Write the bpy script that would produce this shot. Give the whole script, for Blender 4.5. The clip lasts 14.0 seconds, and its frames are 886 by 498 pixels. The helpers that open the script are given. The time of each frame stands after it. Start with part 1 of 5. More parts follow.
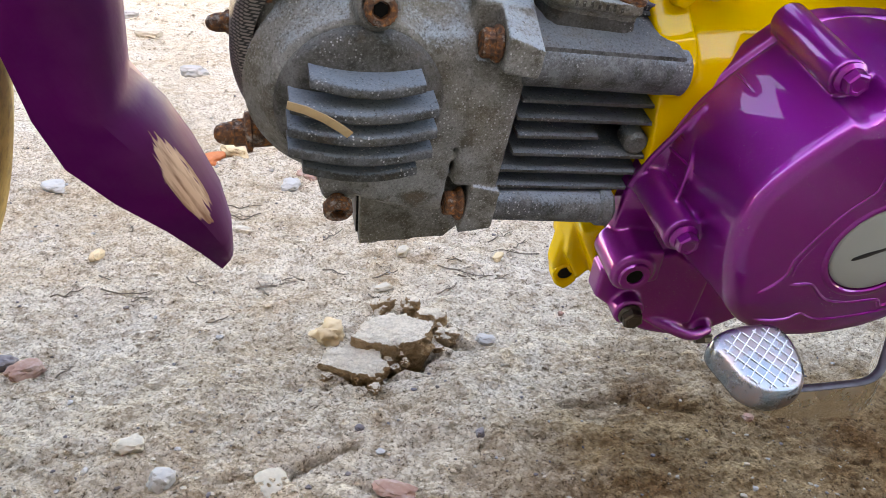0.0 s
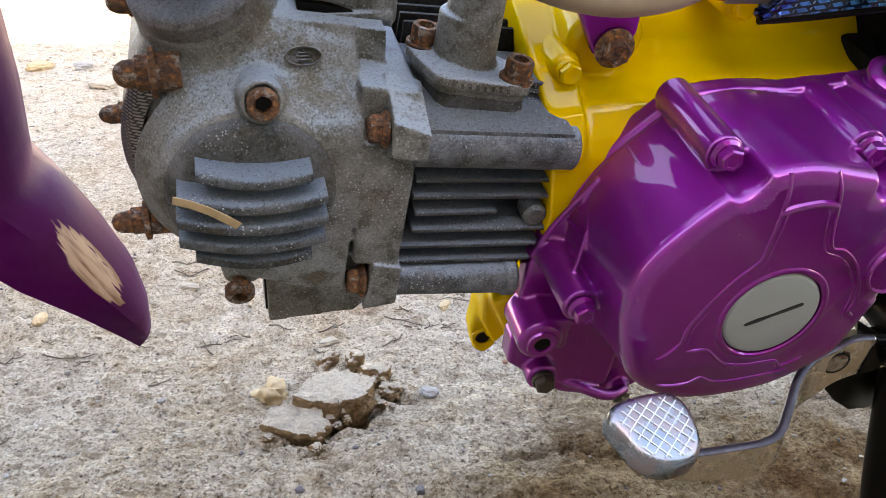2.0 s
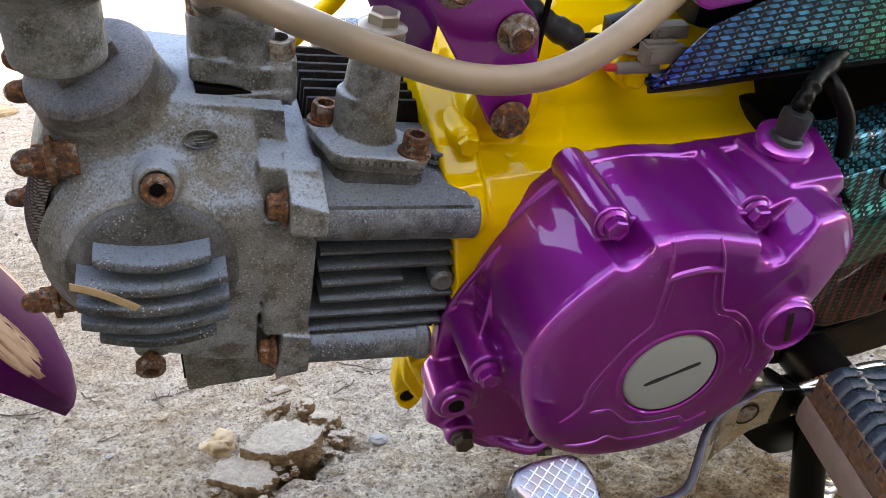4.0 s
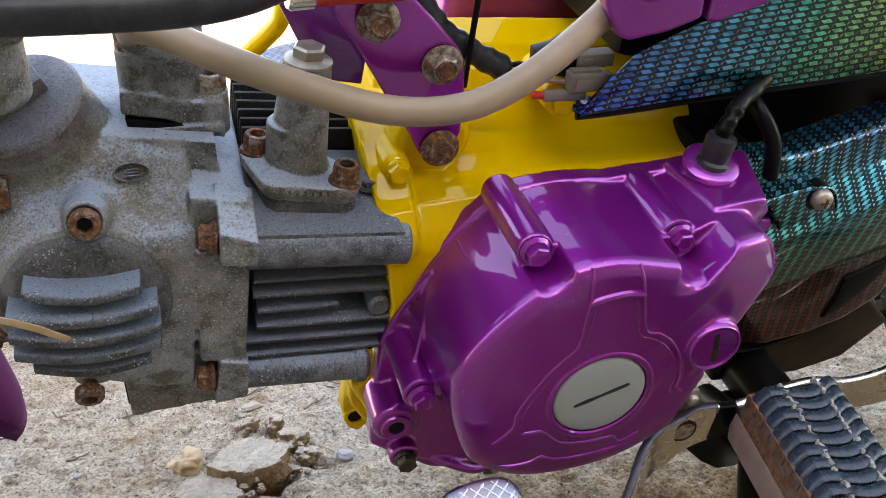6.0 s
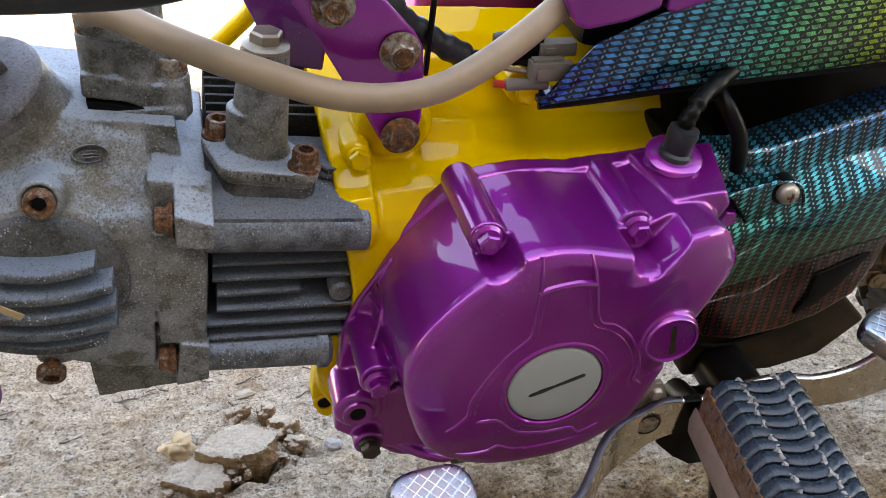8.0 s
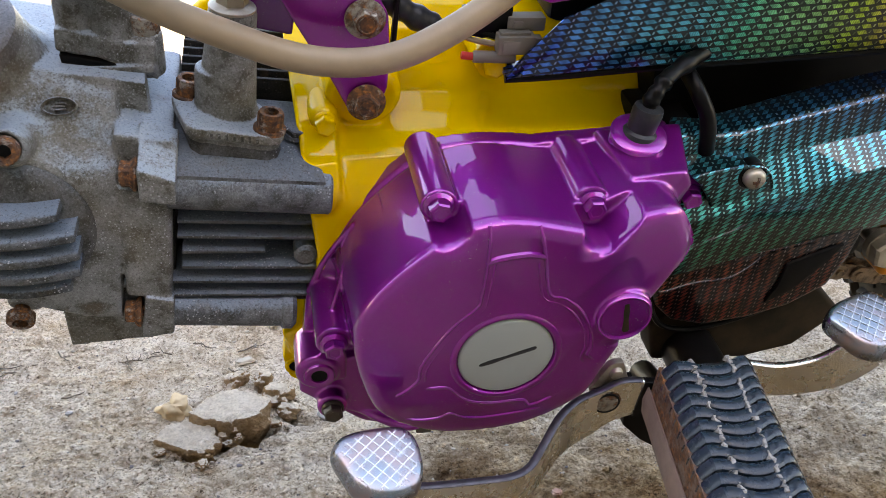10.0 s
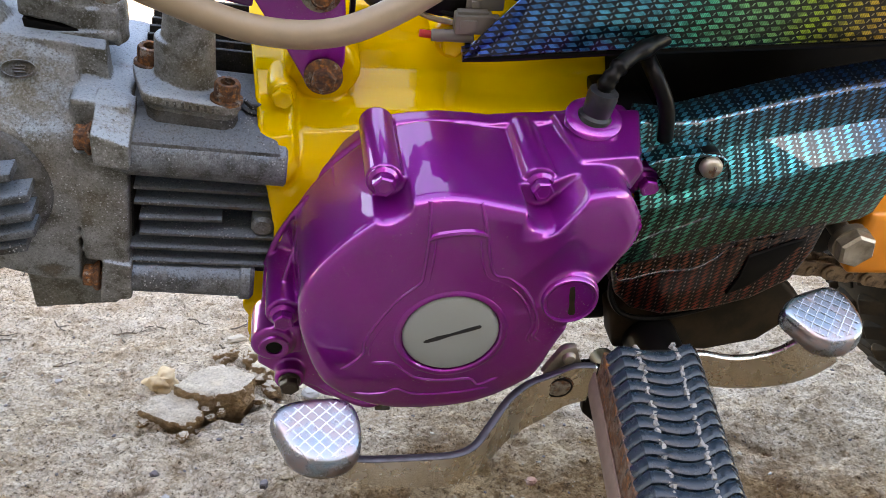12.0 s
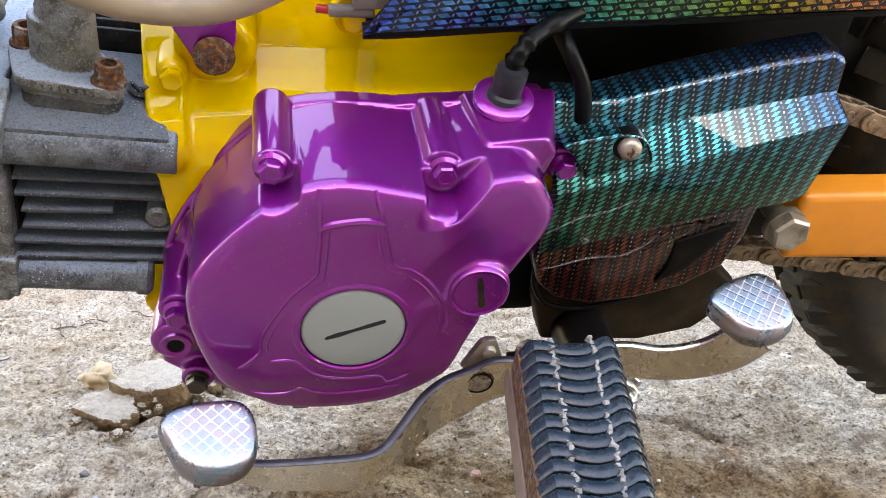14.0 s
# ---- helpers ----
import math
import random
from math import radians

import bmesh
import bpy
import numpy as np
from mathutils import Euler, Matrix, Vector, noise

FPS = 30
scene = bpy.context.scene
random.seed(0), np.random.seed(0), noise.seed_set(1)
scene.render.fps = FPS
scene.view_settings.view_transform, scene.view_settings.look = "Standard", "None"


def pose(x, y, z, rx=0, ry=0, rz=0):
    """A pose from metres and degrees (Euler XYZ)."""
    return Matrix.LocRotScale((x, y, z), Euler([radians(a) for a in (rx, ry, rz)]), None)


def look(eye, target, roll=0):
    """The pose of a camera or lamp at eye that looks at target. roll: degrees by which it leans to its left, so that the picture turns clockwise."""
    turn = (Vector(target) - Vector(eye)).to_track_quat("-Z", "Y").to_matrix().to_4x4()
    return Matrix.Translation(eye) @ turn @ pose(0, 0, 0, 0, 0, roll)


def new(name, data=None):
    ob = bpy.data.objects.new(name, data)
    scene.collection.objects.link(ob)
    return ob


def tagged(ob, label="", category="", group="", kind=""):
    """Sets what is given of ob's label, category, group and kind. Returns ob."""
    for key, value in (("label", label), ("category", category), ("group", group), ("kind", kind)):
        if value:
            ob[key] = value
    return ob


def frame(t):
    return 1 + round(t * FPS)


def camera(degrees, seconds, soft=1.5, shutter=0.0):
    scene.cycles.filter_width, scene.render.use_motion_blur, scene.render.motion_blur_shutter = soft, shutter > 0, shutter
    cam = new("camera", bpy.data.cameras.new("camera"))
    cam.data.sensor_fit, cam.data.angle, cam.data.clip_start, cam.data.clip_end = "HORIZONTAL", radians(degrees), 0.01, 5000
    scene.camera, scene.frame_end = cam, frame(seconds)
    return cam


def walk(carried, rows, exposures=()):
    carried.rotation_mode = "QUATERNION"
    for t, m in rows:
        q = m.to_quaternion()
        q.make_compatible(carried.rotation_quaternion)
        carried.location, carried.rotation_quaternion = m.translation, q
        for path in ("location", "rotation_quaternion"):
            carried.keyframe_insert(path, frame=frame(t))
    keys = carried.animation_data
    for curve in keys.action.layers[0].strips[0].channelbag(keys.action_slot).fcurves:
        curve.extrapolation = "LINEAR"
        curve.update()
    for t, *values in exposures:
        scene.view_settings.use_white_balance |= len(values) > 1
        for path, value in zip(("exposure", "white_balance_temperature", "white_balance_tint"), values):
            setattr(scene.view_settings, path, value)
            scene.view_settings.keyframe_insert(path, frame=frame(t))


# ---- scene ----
cam = camera(52.5, 14.0, soft=0.6)
PATH = [
    (0, (0.0208, 0.0057, 0.4349), (0.0119, 0.5255, 0.1975), 1.7),
    (0.5, (0.0294, 0.0086, 0.4377), (0.0229, 0.5290, 0.2021), 1.7),
    (1, (0.0376, 0.0090, 0.4433), (0.0341, 0.5320, 0.2128), 1.2),
    (1.5, (0.0462, 0.0103, 0.4499), (0.0481, 0.5357, 0.2253), 0.6),
    (2, (0.0543, 0.0099, 0.4569), (0.0607, 0.5377, 0.2378), 0.3),
    (2.5, (0.0617, 0.0078, 0.4622), (0.0713, 0.5375, 0.2482), 0.1),
    (3, (0.0720, 0.0075, 0.4691), (0.0847, 0.5391, 0.2598), -0.2),
    (5.5, (0.1109, 0.0045, 0.4870), (0.1333, 0.5391, 0.2864), -1.3),
    (6, (0.1192, 0.0016, 0.4896), (0.1407, 0.5366, 0.2898), -1.4),
    (6.5, (0.1282, 0.0005, 0.4901), (0.1480, 0.5353, 0.2898), -1.6),
    (7, (0.1341, -0.0006, 0.4890), (0.1497, 0.5339, 0.2877), -1.7),
    (7.5, (0.1415, -0.0015, 0.4890), (0.1522, 0.5330, 0.2873), -1.3),
    (8, (0.1497, -0.0018, 0.4856), (0.1562, 0.5327, 0.2838), -0.9),
    (8.5, (0.1590, -0.0037, 0.4839), (0.1606, 0.5305, 0.2809), -0.5),
    (11, (0.2058, -0.0126, 0.4765), (0.1749, 0.5171, 0.2645), 1.9),
    (11.5, (0.2145, -0.0133, 0.4760), (0.1794, 0.5160, 0.2634), 2.3),
    (12, (0.2259, -0.0127, 0.4730), (0.1901, 0.5165, 0.2601), 2.6),
    (12.5, (0.2349, -0.0095, 0.4709), (0.2018, 0.5195, 0.2575), 2.5),
    (13, (0.2424, -0.0057, 0.4689), (0.2119, 0.5229, 0.2541), 2.6),
    (13.5, (0.2511, 0.0024, 0.4683), (0.2225, 0.5302, 0.2513), 2.3),
    (14, (0.2605, 0.0150, 0.4669), (0.2362, 0.5411, 0.2453), 2.3),
]
EXPOSURES = [(0, 3.55, 9900, 19), (3, 3.42, 9900, 19), (6.5, 3.36, 9900, 19), (11.5, 3.5, 9900, 19), (12.5, 3.68, 9900, 19), (14, 3.92, 9900, 19)]
walk(cam, [(t, look(eye, target, roll)) for t, eye, target, roll in PATH], EXPOSURES)

# ---- sky and sun: shade of an added wall, sunlit ground further off ----
SUN_EL, SUN_ROT = radians(33), radians(176)
world = bpy.data.worlds.new("sky")
scene.world = world
world.use_nodes = True
wn = world.node_tree.nodes
sky = wn.new("ShaderNodeTexSky")
sky.sky_type, sky.sun_disc, sky.sun_elevation, sky.sun_rotation = "NISHITA", False, SUN_EL, SUN_ROT
world.node_tree.links.new(sky.outputs[0], wn["Background"].inputs[0])
wn["Background"].inputs[1].default_value = 0.15
sun = new("sun", bpy.data.lights.new("sun", "SUN"))
sun.data.energy, sun.data.angle, sun.data.color = 4.0, radians(0.5), (1, 0.95, 0.86)
SUN_DIR = Vector((math.sin(SUN_ROT) * math.cos(SUN_EL), math.cos(SUN_ROT) * math.cos(SUN_EL), math.sin(SUN_EL)))
sun.matrix_world = look(SUN_DIR * 10, (0, 0, 0))


# ---- materials ----
class Nodes:
    """Small helper round one node material."""

    def __init__(self, name, **values):
        self.mat = bpy.data.materials.new(name)
        self.mat.use_nodes = True
        self.tree = self.mat.node_tree
        self.bsdf = self.tree.nodes["Principled BSDF"]
        self.set(**values)

    def set(self, **values):
        for key, value in values.items():
            key = key.replace("_", " ")
            socket = self.bsdf.inputs[key]
            if hasattr(value, "links"):
                self.tree.links.new(value, socket)
            else:
                socket.default_value = (*value, 1) if isinstance(value, tuple) else value

    def node(self, kind, inputs=(), out=0, **props):
        n = self.tree.nodes.new("ShaderNode" + kind)
        for key, value in props.items():
            setattr(n, key, value)
        for key, value in dict(inputs).items():
            if hasattr(value, "links"):
                self.tree.links.new(value, n.inputs[key])
            else:
                n.inputs[key].default_value = (*value, 1) if isinstance(value, tuple) and len(value) == 3 and n.inputs[key].type == "RGBA" else value
        return n.outputs[out]

    def coords(self):
        return self.node("TexCoord", out=3)

    def noise(self, scale, detail=4, rough=0.6, out=0, vector=None):
        return self.node("TexNoise", {"Vector": vector or self.coords(), "Scale": scale, "Detail": detail, "Roughness": rough}, out)

    def ramp(self, fac, stops):
        o = self.node("ValToRGB", {"Fac": fac})
        r = o.node.color_ramp
        while len(r.elements) < len(stops):
            r.elements.new(0.5)
        for e, (p, c) in zip(r.elements, stops):
            e.position, e.color = p, (*c, 1) if isinstance(c, tuple) else (c, c, c, 1)
        return o

    def mix(self, fac, a, b, mode="MIX"):
        n = self.tree.nodes.new("ShaderNodeMix")
        n.data_type, n.blend_type = "RGBA", mode
        for i, v in ((0, fac), (6, a), (7, b)):
            if hasattr(v, "links"):
                self.tree.links.new(v, n.inputs[i])
            else:
                n.inputs[i].default_value = (*v, 1) if isinstance(v, tuple) else v
        return n.outputs[2]

    def math(self, op, a, b=0.0):
        return self.node("Math", {0: a, 1: b}, operation=op)

    def bump(self, height, strength=0.3, distance=0.001, normal=None):
        ins = {"Height": height, "Strength": strength, "Distance": distance}
        if normal:
            ins["Normal"] = normal
        self.set(Normal=self.node("Bump", ins))
        return self.bsdf.inputs["Normal"].links[0].from_socket


def paint(name, base, dark, metallic, specks=0.5, rough=0.3, flakes=0.18, coat=1.0):
    """Gloss paint under clear lacquer, with dust specks and fine dull scuffs."""
    m = Nodes(name, Roughness=rough, Metallic=metallic, Specular_IOR_Level=0.0, Coat_Weight=coat, Coat_Roughness=0.02, Coat_IOR=1.58)
    big = m.noise(12, 3)
    col = m.mix(m.ramp(big, [(0.35, 0.0), (0.7, 1.0)]), base, dark)
    flake = m.ramp(m.noise(2600, 1), [(0.45, 0.0), (0.7, flakes)])
    col = m.mix(flake, col, tuple(min(1, c * 1.9 + 0.01) for c in base))
    dust = m.ramp(m.noise(1100, 2), [(0.66, 0.0), (0.72, 1.0)])
    patch = m.ramp(m.noise(30, 3), [(0.48, 0.0), (0.7, 1.0)])
    col = m.mix(m.math("MULTIPLY", m.math("MULTIPLY", dust, patch), specks), col, (0.62, 0.55, 0.5))
    m.set(Base_Color=col)
    scuff = m.ramp(m.noise(70, 6, 0.75), [(0.5, 0.012), (0.75, 0.07)])
    m.set(Coat_Roughness=scuff)
    return m.mat


def cast_metal(name, base, light, metallic=0.2, rough=0.62, speck=(0.50, 0.53, 0.56), dust=0.85):
    """Raw sand-cast alloy: mottled grey, paler and bluer on what faces up, olive grime and small white freckles."""
    m = Nodes(name, Metallic=metallic, Specular_IOR_Level=0.2)
    big = m.noise(26, 5, 0.6)
    mid = m.noise(95, 5, 0.65)
    fine = m.noise(850, 5, 0.75)
    col = m.mix(m.ramp(big, [(0.38, 0.0), (0.62, 1.0)]), base, light)
    col = m.mix(m.ramp(mid, [(0.50, 0.0), (0.61, 0.85)]), col, (base[0] * 0.46, base[1] * 0.46, base[2] * 0.38))
    col = m.mix(m.ramp(mid, [(0.36, 0.55), (0.45, 0.0)]), col, tuple(1.35 * q for q in light))
    olive = m.ramp(m.noise(13, 4, 0.6), [(0.48, 0.0), (0.62, 0.7)])
    col = m.mix(olive, col, (base[0] * 0.95, base[1] * 0.82, base[2] * 0.62))
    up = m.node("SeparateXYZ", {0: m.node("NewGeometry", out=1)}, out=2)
    # paler, bluer tone on faces that point up; dust sets its strength
    up_tint = m.ramp(m.math("ADD", up, m.math("ADD", m.math("MULTIPLY", m.math("SUBTRACT", mid, 0.5), 1.7), m.math("MULTIPLY", m.math("SUBTRACT", fine, 0.5), 0.9))), [(0.35, 0.0), (0.8, dust)])
    col = m.mix(up_tint, col, (light[0] * 1.5, light[1] * 1.78, light[2] * 2.06))
    dots = m.node("TexVoronoi", {"Vector": m.coords(), "Scale": 520, "Randomness": 1.0})
    col = m.mix(m.ramp(fine, [(0.36, 0.6), (0.46, 0.0)]), col, tuple(0.3 * q for q in base))
    col = m.mix(m.ramp(fine, [(0.54, 0.0), (0.63, 0.36)]), col, tuple(min(0.6, 1.9 * q) for q in light))
    freckle = m.ramp(dots, [(0.16, 0.7), (0.26, 0.0)])
    zone = m.ramp(m.noise(40, 4), [(0.47, 0.0), (0.64, 1.0)])
    col = m.mix(m.math("MULTIPLY", freckle, zone), col, speck)
    stain = m.ramp(m.noise(48, 6, 0.7), [(0.6, 0.0), (0.74, 0.4)])
    col = m.mix(stain, col, (0.13, 0.085, 0.05))
    m.set(Base_Color=col, Roughness=m.math("ADD", m.math("MULTIPLY", fine, 0.3), rough - 0.15))
    m.bump(m.math("ADD", fine, m.math("MULTIPLY", mid, 0.8)), 0.7, 0.0009)
    return m.mat


def rusty(name, clean, amount=0.5):
    m = Nodes(name, Roughness=0.6)
    n = m.noise(160, 6, 0.7)
    mask = m.ramp(n, [(0.62 - amount * 0.4, 0.0), (0.75 - amount * 0.4, 1.0)])
    orange = m.ramp(m.noise(420, 4), [(0.36, (0.035, 0.016, 0.01)), (0.55, (0.12, 0.048, 0.018)), (0.72, (0.34, 0.12, 0.022))])
    m.set(Base_Color=m.mix(mask, clean, orange), Metallic=m.math("SUBTRACT", 0.8, m.math("MULTIPLY", mask, 0.75)))
    m.set(Roughness=m.math("ADD", m.math("MULTIPLY", mask, 0.4), 0.38))
    m.bump(n, 0.5, 0.0006)
    return m.mat


def plain(name, base, rough=0.5, metallic=0.0, wear=None, amount=0.4, scale=120, bump=0.2, shine=0.5):
    m = Nodes(name, Roughness=rough, Metallic=metallic, Specular_IOR_Level=shine)
    n = m.noise(scale, 5, 0.65)
    wear = wear or tuple(c * 0.6 for c in base)
    m.set(Base_Color=m.mix(m.ramp(n, [(0.45, 0.0), (0.72, amount)]), base, wear))
    m.set(Roughness=m.math("ADD", m.math("MULTIPLY", n, 0.3), max(rough - 0.15, 0.02)))
    m.bump(n, bump, 0.0005)
    return m.mat


def carbon(name, stops, axis, lo, hi, wide, high, slant, lean, half, flip=0.0):
    """Lacquered twill: columns of slanting coloured strands with pale ticks between them; the colour runs through the spectrum along one axis."""
    m = Nodes(name, Roughness=0.3, Coat_Weight=0.75, Coat_Roughness=0.02, Metallic=0.8, Specular_IOR_Level=0.1)
    xyz = m.node("SeparateXYZ", {0: m.coords()}).node
    along = m.math("DIVIDE", m.math("SUBTRACT", xyz.outputs[axis], lo), hi - lo)
    along = m.math("ADD", along, m.math("MULTIPLY", m.math("SUBTRACT", m.noise(14, 2), 0.5), 0.3))
    hue = m.ramp(along, stops)
    drift = m.math("MULTIPLY", m.math("SUBTRACT", m.noise(45, 2), 0.5), 0.0016)
    v = m.math("ADD", m.math("ADD", xyz.outputs[2], drift), m.math("MULTIPLY", xyz.outputs[1], 0.75))
    x = m.math("ADD", xyz.outputs[0], drift)
    q = m.math("DIVIDE", m.math("SUBTRACT", v, m.math("MULTIPLY", x, lean)), high)
    p = m.math("ADD", m.math("DIVIDE", x, wide), m.math("MULTIPLY", q, flip))

    def patch(across, a, b, skew):
        fu = m.math("SUBTRACT", m.math("FRACT", across), 0.5)
        fv = m.math("SUBTRACT", m.math("FRACT", q), 0.5)
        fu = m.math("SUBTRACT", fu, m.math("MULTIPLY", fv, skew))
        du = m.math("DIVIDE", m.math("ABSOLUTE", fu), a)
        dv = m.math("DIVIDE", m.math("ABSOLUTE", fv), b)
        edge = m.math("MAXIMUM", m.math("MAXIMUM", du, dv), m.math("MULTIPLY", m.math("ADD", du, dv), 0.54))
        return m.ramp(edge, [(0.86, 1.0), (1.0, 0.0)])

    strand = patch(p, half[0], half[1], slant)
    tick = patch(m.math("ADD", p, 0.5), 0.06, 0.25, 0.04)
    thread = m.ramp(m.node("TexWave", {"Vector": m.node("CombineXYZ", {0: m.math("SUBTRACT", p, m.math("MULTIPLY", q, slant)), 1: 0.0}), "Scale": 3.2, "Distortion": 1.5}), [(0.2, 0.55), (0.7, 1.0)])
    glint = m.math("MULTIPLY", m.ramp(m.noise(240, 2), [(0.36, 0.35), (0.62, 1.0)]), thread)
    col = m.mix(0.025, (0.004, 0.005, 0.006), hue)
    col = m.mix(m.math("MULTIPLY", strand, glint), col, hue)
    col = m.mix(m.math("MULTIPLY", tick, m.ramp(m.noise(300, 1), [(0.42, 0.15), (0.56, 0.85)])), col, m.mix(0.45, (0.26, 0.29, 0.29), hue))
    m.set(Base_Color=col)
    m.bump(strand, 0.25, 0.0003)
    return m.mat


PURPLE = paint("purple_paint", (0.25, 0.010, 0.237), (0.205, 0.007, 0.20), 0.7, 0.5, 0.34)
PURPLE_DULL = paint("purple_plastic", (0.11, 0.01, 0.12), (0.08, 0.006, 0.1), 0.0, 0.3)
YELLOW = paint("yellow_paint", (0.69, 0.43, 0.002), (0.61, 0.38, 0.002), 0.0, 0.15, 0.3, 0.0, 0.55)
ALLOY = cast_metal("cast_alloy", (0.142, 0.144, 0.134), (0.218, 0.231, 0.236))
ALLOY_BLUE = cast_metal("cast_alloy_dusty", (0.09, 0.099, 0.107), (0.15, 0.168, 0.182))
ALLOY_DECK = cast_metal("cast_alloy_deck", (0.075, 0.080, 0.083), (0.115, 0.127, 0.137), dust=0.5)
# near-black tone; on the cylinder core it stands for shade between fins
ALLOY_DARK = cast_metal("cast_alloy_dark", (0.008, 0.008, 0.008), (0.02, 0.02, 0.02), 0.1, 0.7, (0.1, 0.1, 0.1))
# darker alloy copies for fins and side cover, their shade in the colour
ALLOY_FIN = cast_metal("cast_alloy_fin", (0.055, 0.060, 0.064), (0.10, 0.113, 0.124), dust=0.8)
ALLOY_SHADE = cast_metal("cast_alloy_shaded", (0.065, 0.066, 0.063), (0.105, 0.11, 0.112), dust=0.4)
ALLOY_DULL = cast_metal("cast_alloy_dull", (0.048, 0.049, 0.049), (0.095, 0.101, 0.107), dust=0.55)
CAP_METAL = cast_metal("cap_metal", (0.12, 0.115, 0.115), (0.17, 0.165, 0.17), 0.4, 0.5, (0.3, 0.3, 0.31), dust=0.35)
RUST = rusty("rusted_bolt", (0.30, 0.28, 0.26), 0.75)
RUST_LIGHT = rusty("stained_bolt", (0.30, 0.285, 0.25), 0.46)
CHROME = plain("chrome", (0.75, 0.75, 0.76), 0.12, 1.0, (0.45, 0.36, 0.3), 0.25, 60, 0.05)
SATIN = plain("satin_steel", (0.62, 0.6, 0.56), 0.3, 0.9, (0.3, 0.22, 0.16), 0.5, 70, 0.1)
GREY_PLASTIC = plain("grey_plastic", (0.24, 0.265, 0.26), 0.4, 0.0, (0.25, 0.26, 0.25), 0.3, 60, 0.08)
RUBBER = plain("black_rubber", (0.012, 0.014, 0.017), 0.38, 0.0, (0.045, 0.045, 0.045), 0.5, 140, 0.3, 0.3)
BLACK = plain("black_paint", (0.003, 0.003, 0.003), 0.35, 0.0, (0.008, 0.007, 0.006), 0.5, 60, 0.15, 0.1)
HOSE = plain("beige_hose", (0.25, 0.185, 0.12), 0.45, 0.0, (0.18, 0.13, 0.085), 0.5, 60, 0.05)
ORANGE = plain("orange_paint", (0.72, 0.24, 0.02), 0.35, 0.0, (0.5, 0.17, 0.03), 0.4, 30, 0.05)
PINK_METAL = plain("dusty_steel", (0.21, 0.145, 0.12), 0.6, 0.3, (0.16, 0.11, 0.09), 0.7, 90, 0.3)
MUD_TYRE = plain("muddy_tyre", (0.42, 0.27, 0.07), 0.95, 0.0, (0.16, 0.1, 0.04), 0.8, 130, 0.9)
TYRE = plain("dark_tyre", (0.009, 0.007, 0.005), 0.8, 0.0, (0.060, 0.040, 0.022), 0.8, 45, 0.5)
CHAIN = plain("oily_chain", (0.28, 0.2, 0.13), 0.5, 0.6, (0.03, 0.022, 0.018), 0.9, 160, 0.3)
CARBON_TOP = carbon("carbon_upper", [(0.0, (0.03, 0.12, 0.8)), (0.25, (0.05, 0.5, 0.95)), (0.48, (0.03, 0.75, 0.48)), (0.7, (0.5, 0.8, 0.07)), (0.88, (0.95, 0.55, 0.07)), (1.0, (0.9, 0.28, 0.07))], 0, 0.01, 0.24, 0.0084, 0.0030, -0.42, 0.10, (0.30, 0.36), -0.10)
CARBON_BROWN = carbon("carbon_brown", [(0.0, (0.30, 0.04, 0.03)), (0.6, (0.18, 0.05, 0.03)), (1.0, (0.08, 0.075, 0.05))], 2, -0.04, 0.03, 0.0070, 0.0029, 0.36, 0.22, (0.20, 0.45))
# last two stops darkened: the fairing's shade and reflection put into the colour
CARBON_LOW = carbon("carbon_lower", [(0.0, (0.12, 0.2, 0.12)), (0.25, (0.03, 0.36, 0.24)), (0.5, (0.03, 0.5, 0.36)), (0.68, (0.02, 0.58, 0.58)), (0.82, (0.02, 0.50, 0.66)), (0.92, (0.015, 0.20, 0.40)), (1.0, (0.01, 0.09, 0.24))], 2, -0.04, 0.1, 0.0074, 0.0030, 0.36, 0.22, (0.20, 0.45))


# ---- shaping helpers: drawn in units of 1.143 mm in the motorcycle's own axes (x to its rear, y to its right side, z up) ----
UNIT = 0.001143
def part(name, bm, mat, parent, label="", smooth=38, scale=UNIT):
    """Links a bmesh as one mesh object under a thing or a part."""
    bmesh.ops.recalc_face_normals(bm, faces=bm.faces)
    bmesh.ops.scale(bm, vec=(scale,) * 3, verts=bm.verts)
    me = bpy.data.meshes.new(name)
    bm.to_mesh(me)
    bm.free()
    me.polygons.foreach_set("use_smooth", [smooth > 0] * len(me.polygons))
    if smooth > 0:
        me.set_sharp_from_angle(angle=radians(smooth))
    me.materials.append(mat)
    ob = new(name, me)
    ob.parent = parent
    return tagged(ob, label)


def join(*pieces):
    """Several bmeshes as one."""
    me = bpy.data.meshes.new("joined")
    bm = bmesh.new()
    for p in pieces:
        p.to_mesh(me)
        p.free()
        bm.from_mesh(me)
    bpy.data.meshes.remove(me)
    return bm


def cast(bm, voxel=1.1, rounds=6):
    """Melts overlapping shapes into one casting with filleted joints."""
    bmesh.ops.recalc_face_normals(bm, faces=bm.faces)
    me = bpy.data.meshes.new("casting")
    bm.to_mesh(me)
    bm.free()
    ob = new("casting", me)
    melt = ob.modifiers.new("melt", "REMESH")
    melt.mode, melt.voxel_size = "VOXEL", voxel
    ease = ob.modifiers.new("ease", "SMOOTH")
    ease.factor, ease.iterations = 0.5, rounds
    done = bpy.data.meshes.new_from_object(ob.evaluated_get(bpy.context.evaluated_depsgraph_get()))
    out = bmesh.new()
    out.from_mesh(done)
    bpy.data.objects.remove(ob)
    bpy.data.meshes.remove(done)
    return out


